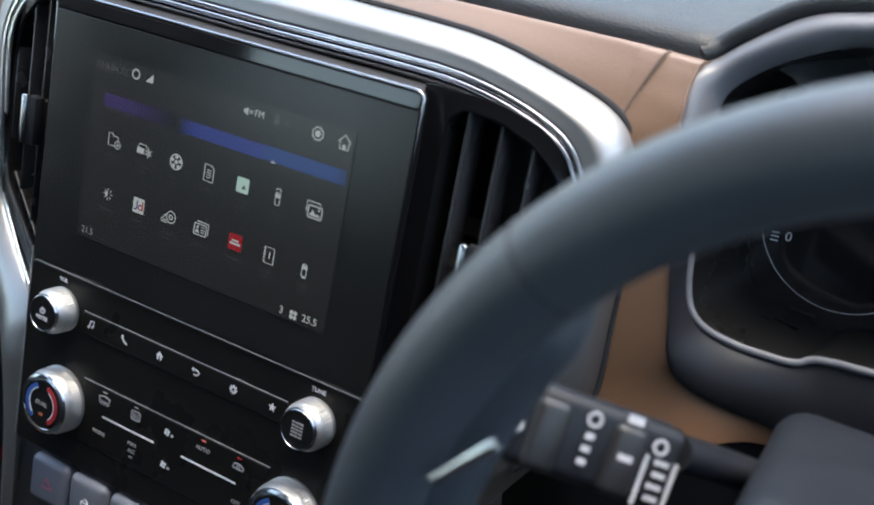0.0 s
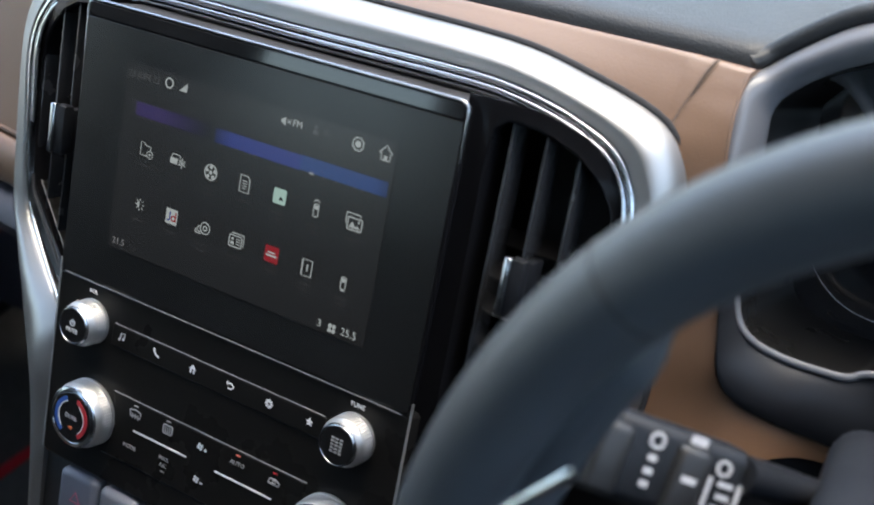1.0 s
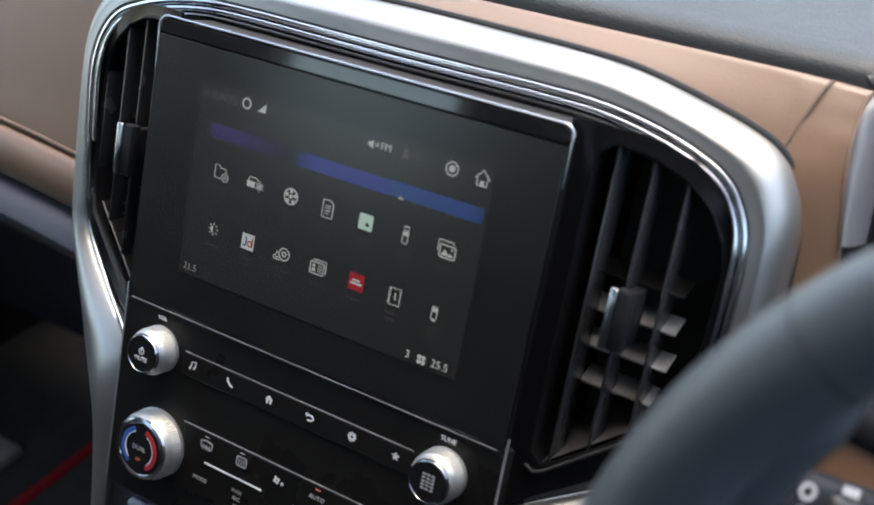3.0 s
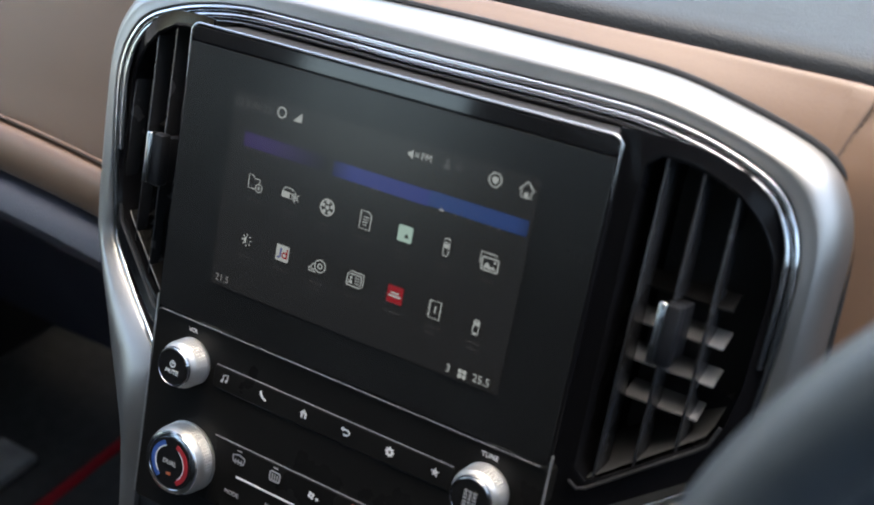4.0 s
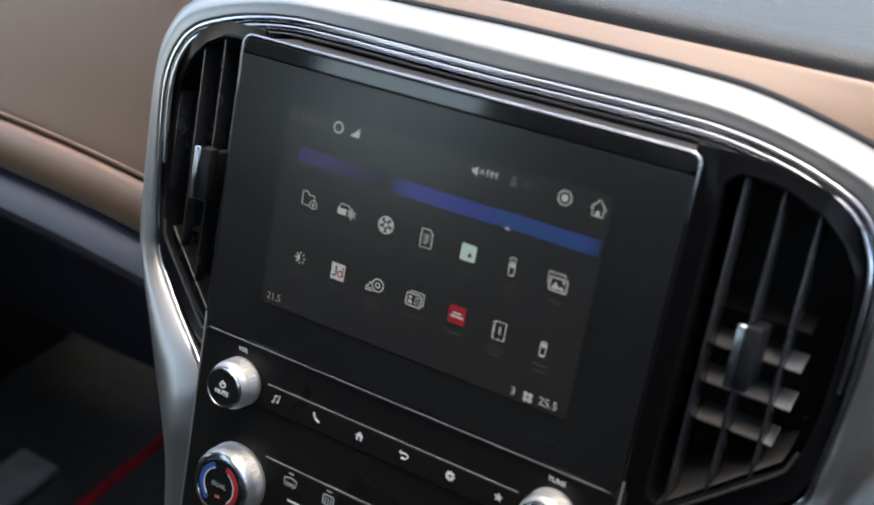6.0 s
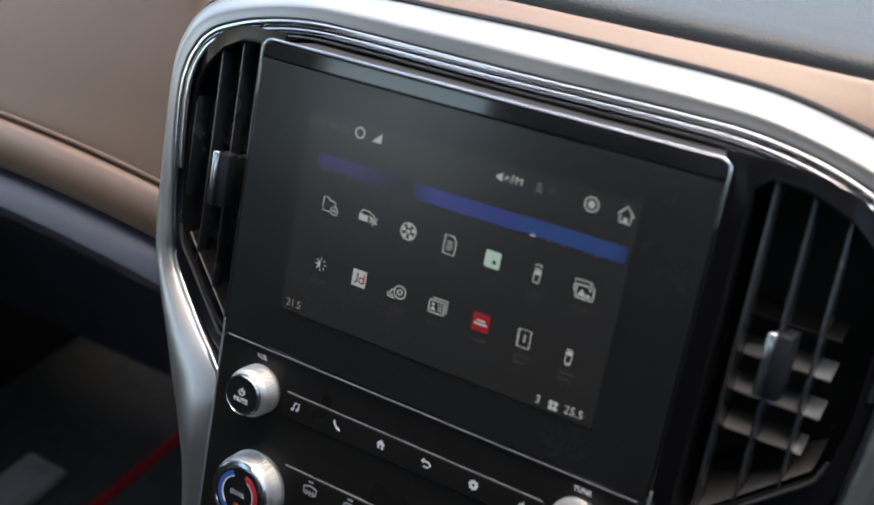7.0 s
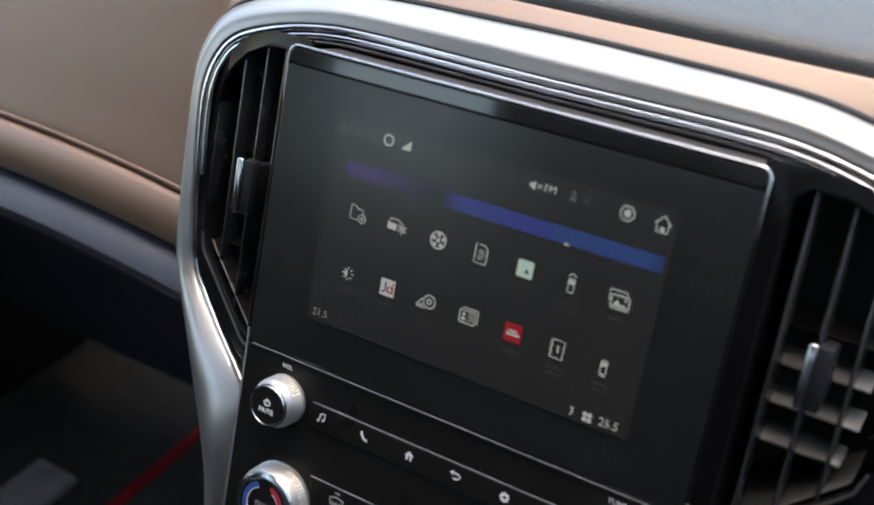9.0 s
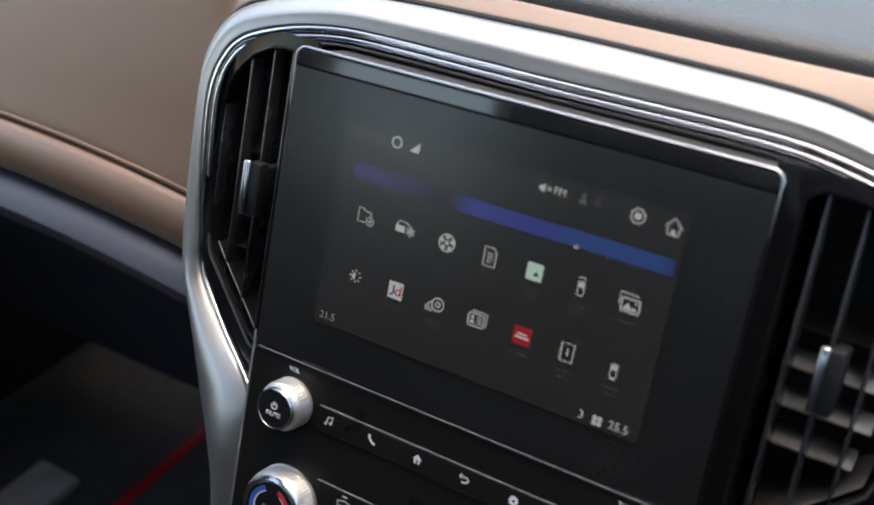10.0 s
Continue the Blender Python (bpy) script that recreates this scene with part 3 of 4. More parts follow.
vol = knob(-0.0922, -0.0998, 0.0128, 0.0113, 0.0145, "knurled aluminium volume knob with a black mute cap")
tune = knob(0.0915, -0.0992, 0.0128, 0.0113, 0.0145, "knurled aluminium tuning knob with a black cap")
hot = [knob(s * 0.0860, -0.1540, 0.0193, 0.0182, 0.0140, "large aluminium temperature knob with blue and red arcs") for s in (-1, 1)]

# ---- steering wheel ----
WC, WR, WT = Vector((0.4158, -0.1719, -0.0492)), 0.1873, 0.0158
TIP = radians(2.7)


def on_wheel(angle, r, y=0.0):
    """A point of the wheel: degrees from its right, radius, and height over its plane (towards the dash)."""
    p = Vector((r * math.cos(radians(angle)), y, r * math.sin(radians(angle))))
    return WC + Matrix.Rotation(TIP, 3, "X") @ p


wheel = thing("steering_wheel", WC, "charcoal leather steering wheel", "steering wheel")
part("rim", tube([on_wheel(a * 2.5, WR) for a in range(144)], WT, 28, loop=True), WHEEL, wheel, "charcoal leather rim")
for a in (140, 40, 214, 326):
    ring = [on_wheel(a, WR) + Matrix.Rotation(TIP, 3, "X") @ (Vector((math.cos(radians(a)), 0, math.sin(radians(a)))) * (WT * math.cos(t)) + Vector((0, WT * math.sin(t), 0))) for t in (2 * math.pi * k / 40 for k in range(40))]
    part("rim_seam", tube(ring, 0.00035, 6, loop=True), RECESS, wheel, "dark leather joint")


for a in (1, -1):
    arc = [on_wheel((90 + a * u), WR - 0.0085 - 0.004 * math.sin(math.pi * (u - 50) / 48), 0.013) for u in range(50, 98, 2)]
    part("thumb_rest", tube(arc, [0.004 + 0.0095 * min(1.0, 2.6 * math.sin(math.pi * min(max((u - 49) / 50, 0), 1))) for u in range(50, 98, 2)], 20), WHEEL, wheel, "padded leather thumb rest")


def spoke(a0, a1, b0, b1):
    bm = bmesh.new()
    rows = []
    for k in range(9):
        u = k / 8
        a, b = a0 + (a1 - a0) * u, b0 + (b1 - b0) * u
        rows.append([on_wheel(a, WR - 0.006, -0.004), on_wheel(a + (b - a) * 0.3, WR - 0.03, -0.001), on_wheel(a + (b - a) * 0.7, WR - 0.07, 0.012), on_wheel(b, 0.06, 0.02),
                     on_wheel(b, 0.06, 0.045), on_wheel(a + (b - a) * 0.7, WR - 0.07, 0.03), on_wheel(a + (b - a) * 0.3, WR - 0.03, 0.014), on_wheel(a, WR - 0.006, 0.008)])
    vs = strip(bm, rows, True)
    bm.faces.new(vs[0])
    bm.faces.new(vs[-1][::-1])
    return fix(bm)


for a0, a1, b0, b1 in ((173, 205, 168, 222), (7, -25, 12, -42), (252, 288, 240, 300)):
    sp = part("spoke", spoke(a0, a1, b0, b1), RECESS, wheel, "black spoke")
    if a0 != 252:
        m = 1 if a0 > 90 else -1
        part("spoke_trim", tube([on_wheel(90 + m * 72.21, 0.1685, -0.0127), on_wheel(90 + m * 68.2, 0.1638, -0.0122), on_wheel(90 + m * 64.19, 0.16, -0.0118)], [0.0014, 0.0019, 0.0022], 10), CHROME, sp, "polished wedge of trim")
part("airbag_cover", lathe([(0.03, WC.y + 0.004), (0.06, WC.y + 0.008), (0.072, WC.y + 0.02), (0.074, WC.y + 0.05), (0.05, WC.y + 0.07)], WC.x, WC.z, 40), PLASTIC, wheel, "black airbag cover")

# ---- steering column and stalk ----
column = thing("steering_column", (0.40, -0.02, -0.13), "charcoal plastic steering column shroud", "steering column")
bm = box(0.316, 0.516, -0.088, 0.035, -0.115, -0.012, 0.014, 5)
for v in bm.verts:
    v.co.x = 0.416 + (v.co.x - 0.416) * (1.12 - 0.14 * (0.035 - v.co.y) / 0.123)
part("shroud", bm, SHROUD, column, "rounded charcoal shroud")
part("collar", box(0.335, 0.497, 0.030, 0.125, -0.110, -0.035, 0.012, 3), RECESS, column, "dull black collar")
stalk = thing("wiper_stalk", (0.316, -0.04, -0.024), "black control stalk with white markings and two rotary switches", "control stalk")
AX = Vector((-0.79, -0.58, 0.20)).normalized()
LOC = Matrix.Translation((0.2611, -0.0800, -0.0170)) @ Matrix((AX, (Vector((0.55, -0.80, 0.25)) - AX * Vector((0.55, -0.80, 0.25)).dot(AX)).normalized(), (0, 0, 1))).transposed().to_4x4()
LOC.col[2] = (*(LOC.col[0].to_3d().cross(LOC.col[1].to_3d())), 0)
LOC = LOC @ Matrix.Scale(1.06, 4)
part("stalk_body", box(-0.033, 0.030, -0.011, 0.0095, -0.0145, 0.0155, 0.005, 4, turn=LOC), CHARCOAL, stalk, "black stalk body")
part("stalk_arm", tube([(0.330, -0.015, -0.0325), (0.3097, -0.0300, -0.0265), (0.2989, -0.0500, -0.0188), (0.2907, -0.0650, -0.0137)], 0.0070, 14), CHARCOAL, stalk, "round black arm")

# ---- instrument cluster ----
LOOP_OUT = [(0.416, 0.165, 0.086), (0.35, 0.162, 0.084), (0.2874, 0.1509, 0.080), (0.2606, 0.1435, 0.078), (0.2381, 0.1280, 0.077), (0.2265, 0.1180, 0.076), (0.2200, 0.1110, 0.066), (0.2212, 0.0960, 0.058),
            (0.2256, 0.071, 0.0515), (0.2345, 0.03, 0.0485), (0.2408, 0.001, 0.049), (0.2458, -0.0215, 0.051), (0.2556, -0.0338, 0.059), (0.2742, -0.0398, 0.067), (0.2942, -0.0446, 0.078), (0.34, -0.052, 0.089), (0.416, -0.054, 0.094)]
LOOP_IN = [(0.416, 0.150, 0.088), (0.35, 0.147, 0.085), (0.2915, 0.1365, 0.082), (0.2762, 0.1320, 0.080), (0.2540, 0.1207, 0.079), (0.2389, 0.1083, 0.078), (0.2335, 0.0990, 0.075), (0.2345, 0.0880, 0.072),
           (0.236, 0.07, 0.070), (0.2385, 0.03, 0.069), (0.2424, 0.0068, 0.069), (0.2510, -0.0042, 0.069), (0.266, -0.0096, 0.0735), (0.282, -0.0113, 0.078), (0.2965, -0.0112, 0.082), (0.3150, -0.0058, 0.0855), (0.416, -0.003, 0.09)]


def both_sides(half):
    right = [(0.832 - x, z, y) for x, z, y in half[-2:0:-1]]
    return [np.array((x, y, z)) for x, z, y in spline(half, 4) + spline([half[-1]] + right + [half[0]], 4)[1:-1]]


lo, li = both_sides(LOOP_OUT), both_sides(LOOP_IN)
cluster = thing("instrument_cluster", (0.416, 0.10, -0.05), "instrument binnacle with grey cowl and dark dials", "instrument cluster")
for name, a, b, m, lab in (("cowl", -34, 35, HOOD, "satin grey cowl"), ("housing", 34, len(lo) - 33, CHARCOAL, "black lower housing")):
    rows = []
    for k in range(a, b):
        o, i = lo[k % len(lo)], li[k % len(lo)]
        row = [(o[0], o[1] + 0.02, o[2]), (o[0], o[1] + 0.006, o[2])]
        for u in [k / 12 for k in range(13)]:
            q = o + (i - o) * u
            lift = -0.0095 * math.sin(math.pi * u) ** 0.75 + 0.002 * u
            row.append((q[0], q[1] + lift * (1.0 if name == "cowl" else 0.55), q[2]))
        rows.append(row)
    bm = bmesh.new()
    strip(bm, rows)
    part(name, fix(bm), m, cluster, lab)
roll = [(0.1980, 0.0780, 0.1115), (0.2060, 0.0780, 0.1120), (0.2130, 0.0775, 0.1130), (0.2178, 0.0770, 0.1155)] + [(q[0] - 0.0022, q[1] + 0.003, q[2] + 0.0042) for q in lo[22:0:-1]]
roll = roll + [(0.832 - x, y, z) for x, y, z in roll[::-1]]
part("padded_edge", tube(roll, [0.0020, 0.0036, 0.0044] + [0.0048] * (len(roll) - 6) + [0.0044, 0.0036, 0.0020], 12), PAD, cluster, "black padded edge round the cowl")
bm = bmesh.new()
strip(bm, [[(q[0], q[1] + 0.001, q[2]) for q in li], [(0.416 + (q[0] - 0.416) * 0.97, 0.155, 0.06 + (q[2] - 0.06) * 0.97) for q in li]], True)
part("tunnel", fix(bm), PANEL, cluster, "black inner tunnel")
# highlight along the housing's shoulder, built as a paler tube
part("rim_highlight", tube([(q[0], q[1] - 0.001, q[2]) for q in li[36:len(li) - 35]], 0.0020, 10), HOOD, cluster, "pale grey bar drawn for the highlight on the housing's shoulder")
part("dial_face", prism([(q[0], q[2]) for q in li], 0.150, 0.158), GLOSS, cluster, "dark dial face")
part("dial_ring", line(disc(0.292, 0.046, 0.0455, 48, 150, 400), 0.00024, 0.1492), PRINT, cluster, "thin white dial ring")
bm = text("0", 0.2630, 0.0312, 0.0075, 0.1492)
part("numeral", bm, PRINT, cluster, "white numeral")
bm = bmesh.new()
for k in range(3):
    line([(0.2540, 0.0275 + 0.0021 * k), (0.2580, 0.0278 + 0.0021 * k)], 0.0007, 0.1492, bm)
part("tick", bm, PRINT, cluster, "white ticks")


# ---- what the display shows ----
LIT = 2.0 ** -EXPOSURE                          # a shown tone, as light given off


def glow(name, color, strength, fade=None):
    """A lit piece of the display behind its glossy glass; fade: two x between which it comes up."""
    m = bpy.data.materials.new(name)
    m.use_nodes = True
    t = m.node_tree
    b = t.nodes["Principled BSDF"]
    b.inputs["Base Color"].default_value = (0.011, 0.011, 0.0115, 1)
    b.inputs["Roughness"].default_value = 0.23
    b.inputs["Specular IOR Level"].default_value = 0.46
    b.inputs["Emission Color"].default_value = (*color, 1)
    b.inputs["Emission Strength"].default_value = strength * LIT
    if fade:
        co, sep, r = t.nodes.new("ShaderNodeTexCoord"), t.nodes.new("ShaderNodeSeparateXYZ"), t.nodes.new("ShaderNodeMapRange")
        r.inputs[1].default_value, r.inputs[2].default_value, r.inputs[4].default_value = fade[0], fade[1], strength * LIT
        t.links.new(co.outputs["Object"], sep.inputs[0])
        t.links.new(sep.outputs[0], r.inputs[0])
        t.links.new(r.outputs[0], b.inputs["Emission Strength"])
    return m


G_BACK = glow("screen_backlight", (0.93, 0.92, 1.0), 0.0085)
G_WHITE = glow("screen_white", (0.86, 0.93, 1.0), 0.36)
G_DATE = glow("screen_date", (0.85, 0.9, 1.0), 0.065)
G_GREY = glow("screen_grey", (0.9, 0.9, 1.0), 0.030)
G_DIM = glow("screen_dim", (0.9, 0.9, 1.0), 0.16)
G_PURPLE = glow("screen_purple", (0.30, 0.16, 1.0), 0.075, (-0.024, -0.060))
G_BLUE = glow("screen_blue", (0.10, 0.16, 1.0), 0.155, (-0.026, -0.010))
G_AZURE = glow("screen_azure", (0.08, 0.24, 1.0), 0.14, (0.095, 0.080))
G_MINT = glow("screen_mint", (0.70, 1.0, 0.97), 0.40)
G_RED = glow("screen_red", (1.0, 0.03, 0.06), 0.20)
G_NAVY = glow("screen_navy", (0.12, 0.18, 0.8), 0.22)
FACE = -0.0017                                  # the lit picture lies in the glass's face
screen = part("screen", prism(rrect(-0.0860, 0.0884, -0.0522, 0.0515, 0.0006, 2), FACE, 0.0), G_BACK, display, "faintly lit dark menu screen", smooth=0)
TOP = FACE - 0.00012


def shrunk(bm, k):
    """The mark drawn smaller about its middle."""
    lo = [min(v.co[i] for v in bm.verts) for i in (0, 2)]
    hi = [max(v.co[i] for v in bm.verts) for i in (0, 2)]
    cx, cz = (lo[0] + hi[0]) / 2, (lo[1] + hi[1]) / 2
    for v in bm.verts:
        v.co.x, v.co.z = cx + (v.co.x - cx) * k, cz + (v.co.z - cz) * k
    return bm


def shown(name, bm, material=None, label=""):
    if name in ("home_icon", "settings_icon", "mute_icon", "folder_icon"):
        shrunk(bm, 0.88)
    elif name == "camera_icon":
        shrunk(bm, 0.84)
    elif name.endswith("_icon") and name not in ("app_icon", "fan_icon"):
        shrunk(bm, 0.93)
    return part(name, bm, material or G_WHITE, screen, label, smooth=0)


def patch(poly, bm=None, y=None):
    return prism(poly, TOP if y is None else y, (TOP if y is None else y) + 0.0001, bm=bm)


shown("banner", patch([(-0.0765, 0.0245), (-0.024, 0.0245), (-0.024, 0.0318), (-0.0765, 0.0318)]), G_PURPLE, "fading purple banner")
shown("banner", patch([(-0.0207, 0.0238), (0.0346, 0.0238), (0.0346, 0.0312), (-0.0207, 0.0312)]), G_BLUE, "blue banner")
shown("banner", patch([(0.0347, 0.0242), (0.0865, 0.0242), (0.0865, 0.0316), (0.0347, 0.0316)]), G_AZURE, "azure banner")
for x in (-0.0735, -0.071, -0.0655, -0.058, -0.054, -0.016, -0.006, 0.003, 0.006, 0.0497, 0.057, 0.068, 0.0725):
    shown("mark", patch(disc(x, 0.0236, 0.00035, 6)), G_DIM)
shown("pointer", patch([(0.0405, 0.0236), (0.0435, 0.0236), (0.042, 0.0262)]))
shown("date", text("23 JUN 22", -0.0735, 0.0455, 0.0054, TOP, thin=0.00003), G_DATE, "dim date")
shown("ring_icon", line(disc(-0.0557, 0.0463, 0.0027, 24), 0.00088, TOP, loop=True))
shown("signal_icon", patch([(-0.0487, 0.0438), (-0.0430, 0.0438), (-0.0430, 0.0490)]))
bm = patch([(0.0188, 0.0441), (0.0201, 0.0441), (0.0220, 0.0426), (0.0220, 0.0478), (0.0201, 0.0463), (0.0188, 0.0463)])
line([(0.0232, 0.0444), (0.0256, 0.0466)], 0.00048, TOP, bm)
line([(0.0232, 0.0466), (0.0256, 0.0444)], 0.00048, TOP, bm)
shown("mute_icon", bm)
shown("band_name", text("FM", 0.0294, 0.0454, 0.0050, TOP, thin=0.00003))
bm = patch(disc(0.0406, 0.0470, 0.0011, 10))
patch([(0.0386, 0.0432), (0.0426, 0.0432), (0.0418, 0.0456), (0.0394, 0.0456)], bm)
shown("person_mark", bm, G_DATE, "dim profile mark")
shown("letter", text("G", 0.0471, 0.0456, 0.0046, TOP), G_DATE)
bm = line([(0.066 + (0.0034 + 0.0005 * (k % 2)) * math.cos(radians(k * 22.5)), 0.0450 + (0.0034 + 0.0005 * (k % 2)) * math.sin(radians(k * 22.5))) for k in range(16)], 0.00072, TOP, loop=True)
patch(disc(0.066, 0.0450, 0.0019, 14), bm)
shown("settings_icon", bm)
bm = line([(0.0780, 0.0445), (0.0822, 0.0490), (0.0864, 0.0445)], 0.00080, TOP)
line([(0.0793, 0.0445), (0.0793, 0.0408), (0.0851, 0.0408), (0.0851, 0.0445)], 0.00072, TOP, bm)
patch([(0.0812, 0.0408), (0.0833, 0.0408), (0.0833, 0.0434), (0.0812, 0.0434)], bm)
shown("home_icon", bm)

COL, ROW_A, ROW_B = [-0.0661 + 0.02285 * k for k in range(7)], 0.0075, -0.0230
x, z = COL[0], ROW_A
bm = line([(x + 0.0005, z - 0.0036), (x - 0.0046, z - 0.0036), (x - 0.0046, z + 0.0042), (x - 0.0018, z + 0.0042), (x - 0.0004, z + 0.0026), (x + 0.0034, z + 0.0026), (x + 0.0034, z + 0.0004)], 0.00056, TOP)
line(disc(x + 0.0032, z - 0.0024, 0.0024, 18), 0.00048, TOP, bm, loop=True)
line([(x + 0.0018, z - 0.0024), (x + 0.0046, z - 0.0024)], 0.00048, TOP, bm)
line([(x + 0.0032, z - 0.0038), (x + 0.0032, z - 0.0010)], 0.00048, TOP, bm)
shown("folder_icon", bm)
x = COL[1]
bm = patch([(x - 0.0058, z - 0.0022), (x - 0.0004, z - 0.0022), (x - 0.0004, z + 0.0012), (x - 0.0058, z + 0.0012)])
line([(x - 0.0052, z + 0.0012), (x - 0.0042, z + 0.0034), (x + 0.0008, z + 0.0034), (x + 0.0018, z + 0.0018)], 0.00056, TOP, bm)
for k in range(3):
    c, s = math.cos(radians(60 * k + 90)), math.sin(radians(60 * k + 90))
    line([(x + 0.0030 - 0.0032 * c, z - 0.0006 - 0.0032 * s), (x + 0.0030 + 0.0032 * c, z - 0.0006 + 0.0032 * s)], 0.00042, TOP, bm)
line(disc(x + 0.0030, z - 0.0006, 0.0018, 12), 0.00030, TOP, bm, loop=True)
shown("climate_icon", bm)
x = COL[2]
bm = line(disc(x, z, 0.0043, 24), 0.00080, TOP, loop=True)
patch(disc(x, z, 0.0012, 10), bm)
for k in range(5):
    c, s = math.cos(radians(72 * k + 90)), math.sin(radians(72 * k + 90))
    patch(disc(x + 0.0029 * c, z + 0.0029 * s, 0.0011, 8), bm)
shown("globe_icon", bm)
x = COL[3]
bm = line([(x - 0.0033, z - 0.0046), (x + 0.0033, z - 0.0046), (x + 0.0033, z + 0.0028), (x + 0.0015, z + 0.0048), (x - 0.0033, z + 0.0048)], 0.00064, TOP, loop=True)
for k in range(4):
    line([(x - 0.0017, z + 0.0018 - 0.0014 * k), (x + 0.0018 - 0.0008 * (k == 3), z + 0.0018 - 0.0014 * k)], 0.00048, TOP, bm)
shown("document_icon", bm)
x = COL[4]
tile = shown("app_icon", patch(rrect(x - 0.0040, x + 0.0040, z - 0.0040, z + 0.0040, 0.0007, 2)), G_MINT, "pale mint app tile")
bm = patch([(x - 0.0004, z - 0.0018), (x + 0.0024, z - 0.0018), (x + 0.0010, z + 0.0004)], y=TOP - 0.00012)
shown("app_mark", bm, G_BACK, "dark triangle mark")


def remote(x, z, dots_up):
    bm = line(rrect(x - 0.0017, x + 0.0017, z - 0.0046, z + 0.0030, 0.0008, 3), 0.00056, TOP, loop=True)
    patch(rrect(x - 0.0014, x + 0.0014, z - 0.0002, z + 0.0022, 0.0004, 2), bm)
    if dots_up:
        line(disc(x, z + 0.0030, 0.0024, 10, 30, 150), 0.00064, TOP, bm)
    else:
        patch([(x - 0.0018, z - 0.0056), (x + 0.0018, z - 0.0056), (x, z - 0.0040)], bm)
    return bm


shown("camera_icon", remote(COL[5], z, True))
x = COL[6]
bm = line(rrect(x - 0.0038, x + 0.0052, z - 0.0042, z + 0.0022, 0.0008, 3), 0.00072, TOP, loop=True)
line([(x - 0.0050, z - 0.0014), (x - 0.0050, z + 0.0044), (x + 0.0036, z + 0.0044), (x + 0.0036, z + 0.0030)], 0.00064, TOP, bm)
patch([(x - 0.0030, z - 0.0032), (x + 0.0044, z - 0.0032), (x + 0.0026, z - 0.0014), (x + 0.0012, z - 0.0024), (x - 0.0008, z + 0.0002)], bm)
patch(disc(x + 0.0032, z + 0.0006, 0.0007, 8), bm)
shown("gallery_icon", bm)
z = ROW_B
x = COL[0]
bm = patch(disc(x - 0.0003, z, 0.0018, 10, 90, 270))
for k in range(8):
    c, s = math.cos(radians(45 * k)), math.sin(radians(45 * k))
    line([(x + 0.0023 * c, z + 0.0023 * s), (x + 0.0036 * c, z + 0.0036 * s)], 0.00056, TOP, bm)
shown("brightness_icon", bm)
x = COL[1] + 0.0005
shown("app_icon", patch(rrect(x - 0.0040, x + 0.0040, z - 0.0042, z + 0.0042, 0.0003, 2)), G_WHITE, "white app tile")
bm = line([(x - 0.0011, z + 0.0027), (x - 0.0011, z - 0.0016), (x - 0.0018, z - 0.0024), (x - 0.0030, z - 0.0022)], 0.00088, TOP - 0.00012)
shown("app_mark", bm, G_NAVY, "blue hook mark")
bm = line(disc(x + 0.0014, z - 0.0008, 0.0014, 14), 0.00072, TOP - 0.00012, loop=True)
line([(x + 0.0029, z + 0.0028), (x + 0.0029, z - 0.0024)], 0.00072, TOP - 0.00012, bm)
shown("app_mark", bm, G_RED, "red ring mark")
x = COL[2]
bm = line(disc(x + 0.0014, z + 0.0004, 0.0034, 22), 0.00064, TOP, loop=True)
line(disc(x + 0.0014, z + 0.0004, 0.0013, 12), 0.00072, TOP, bm, loop=True)
line([(x - 0.0010, z - 0.0034), (x - 0.0056, z - 0.0034), (x - 0.0056, z - 0.0018), (x - 0.0042, z - 0.0010), (x - 0.0034, z + 0.0008), (x - 0.0020, z + 0.0008)], 0.00064, TOP, bm)
line([(x - 0.0046, z - 0.0022), (x - 0.0018, z - 0.0022)], 0.00056, TOP, bm)
shown("disc_icon", bm)
x = COL[3]
bm = line(rrect(x - 0.0052, x + 0.0036, z - 0.0036, z + 0.0028, 0.0006, 2), 0.00064, TOP, loop=True)
line([(x - 0.0036, z + 0.0042), (x + 0.0050, z + 0.0042), (x + 0.0050, z - 0.0024)], 0.00064, TOP, bm)
patch(disc(x - 0.0029, z + 0.0008, 0.0009, 8), bm)
patch([(x - 0.0043, z - 0.0024), (x - 0.0015, z - 0.0024), (x - 0.0021, z - 0.0006), (x - 0.0037, z - 0.0006)], bm)
for k in range(3):
    line([(x - 0.0004, z + 0.0012 - 0.0015 * k), (x + 0.0026, z + 0.0012 - 0.0015 * k)], 0.00048, TOP, bm)
shown("card_icon", bm)
x = COL[4] + 0.0004
shown("app_icon", patch(rrect(x - 0.0044, x + 0.0044, z - 0.0042, z + 0.0044, 0.0004, 2)), G_RED, "red app tile")
bm = bmesh.new()
line([(x - 0.0024, z + 0.0009), (x + 0.0022, z + 0.0009)], 0.00080, TOP - 0.00012, bm)
line([(x - 0.0034, z - 0.0007), (x + 0.0034, z - 0.0007)], 0.00104, TOP - 0.00012, bm)
shown("app_mark", bm, G_WHITE, "white bars")
x = COL[5]
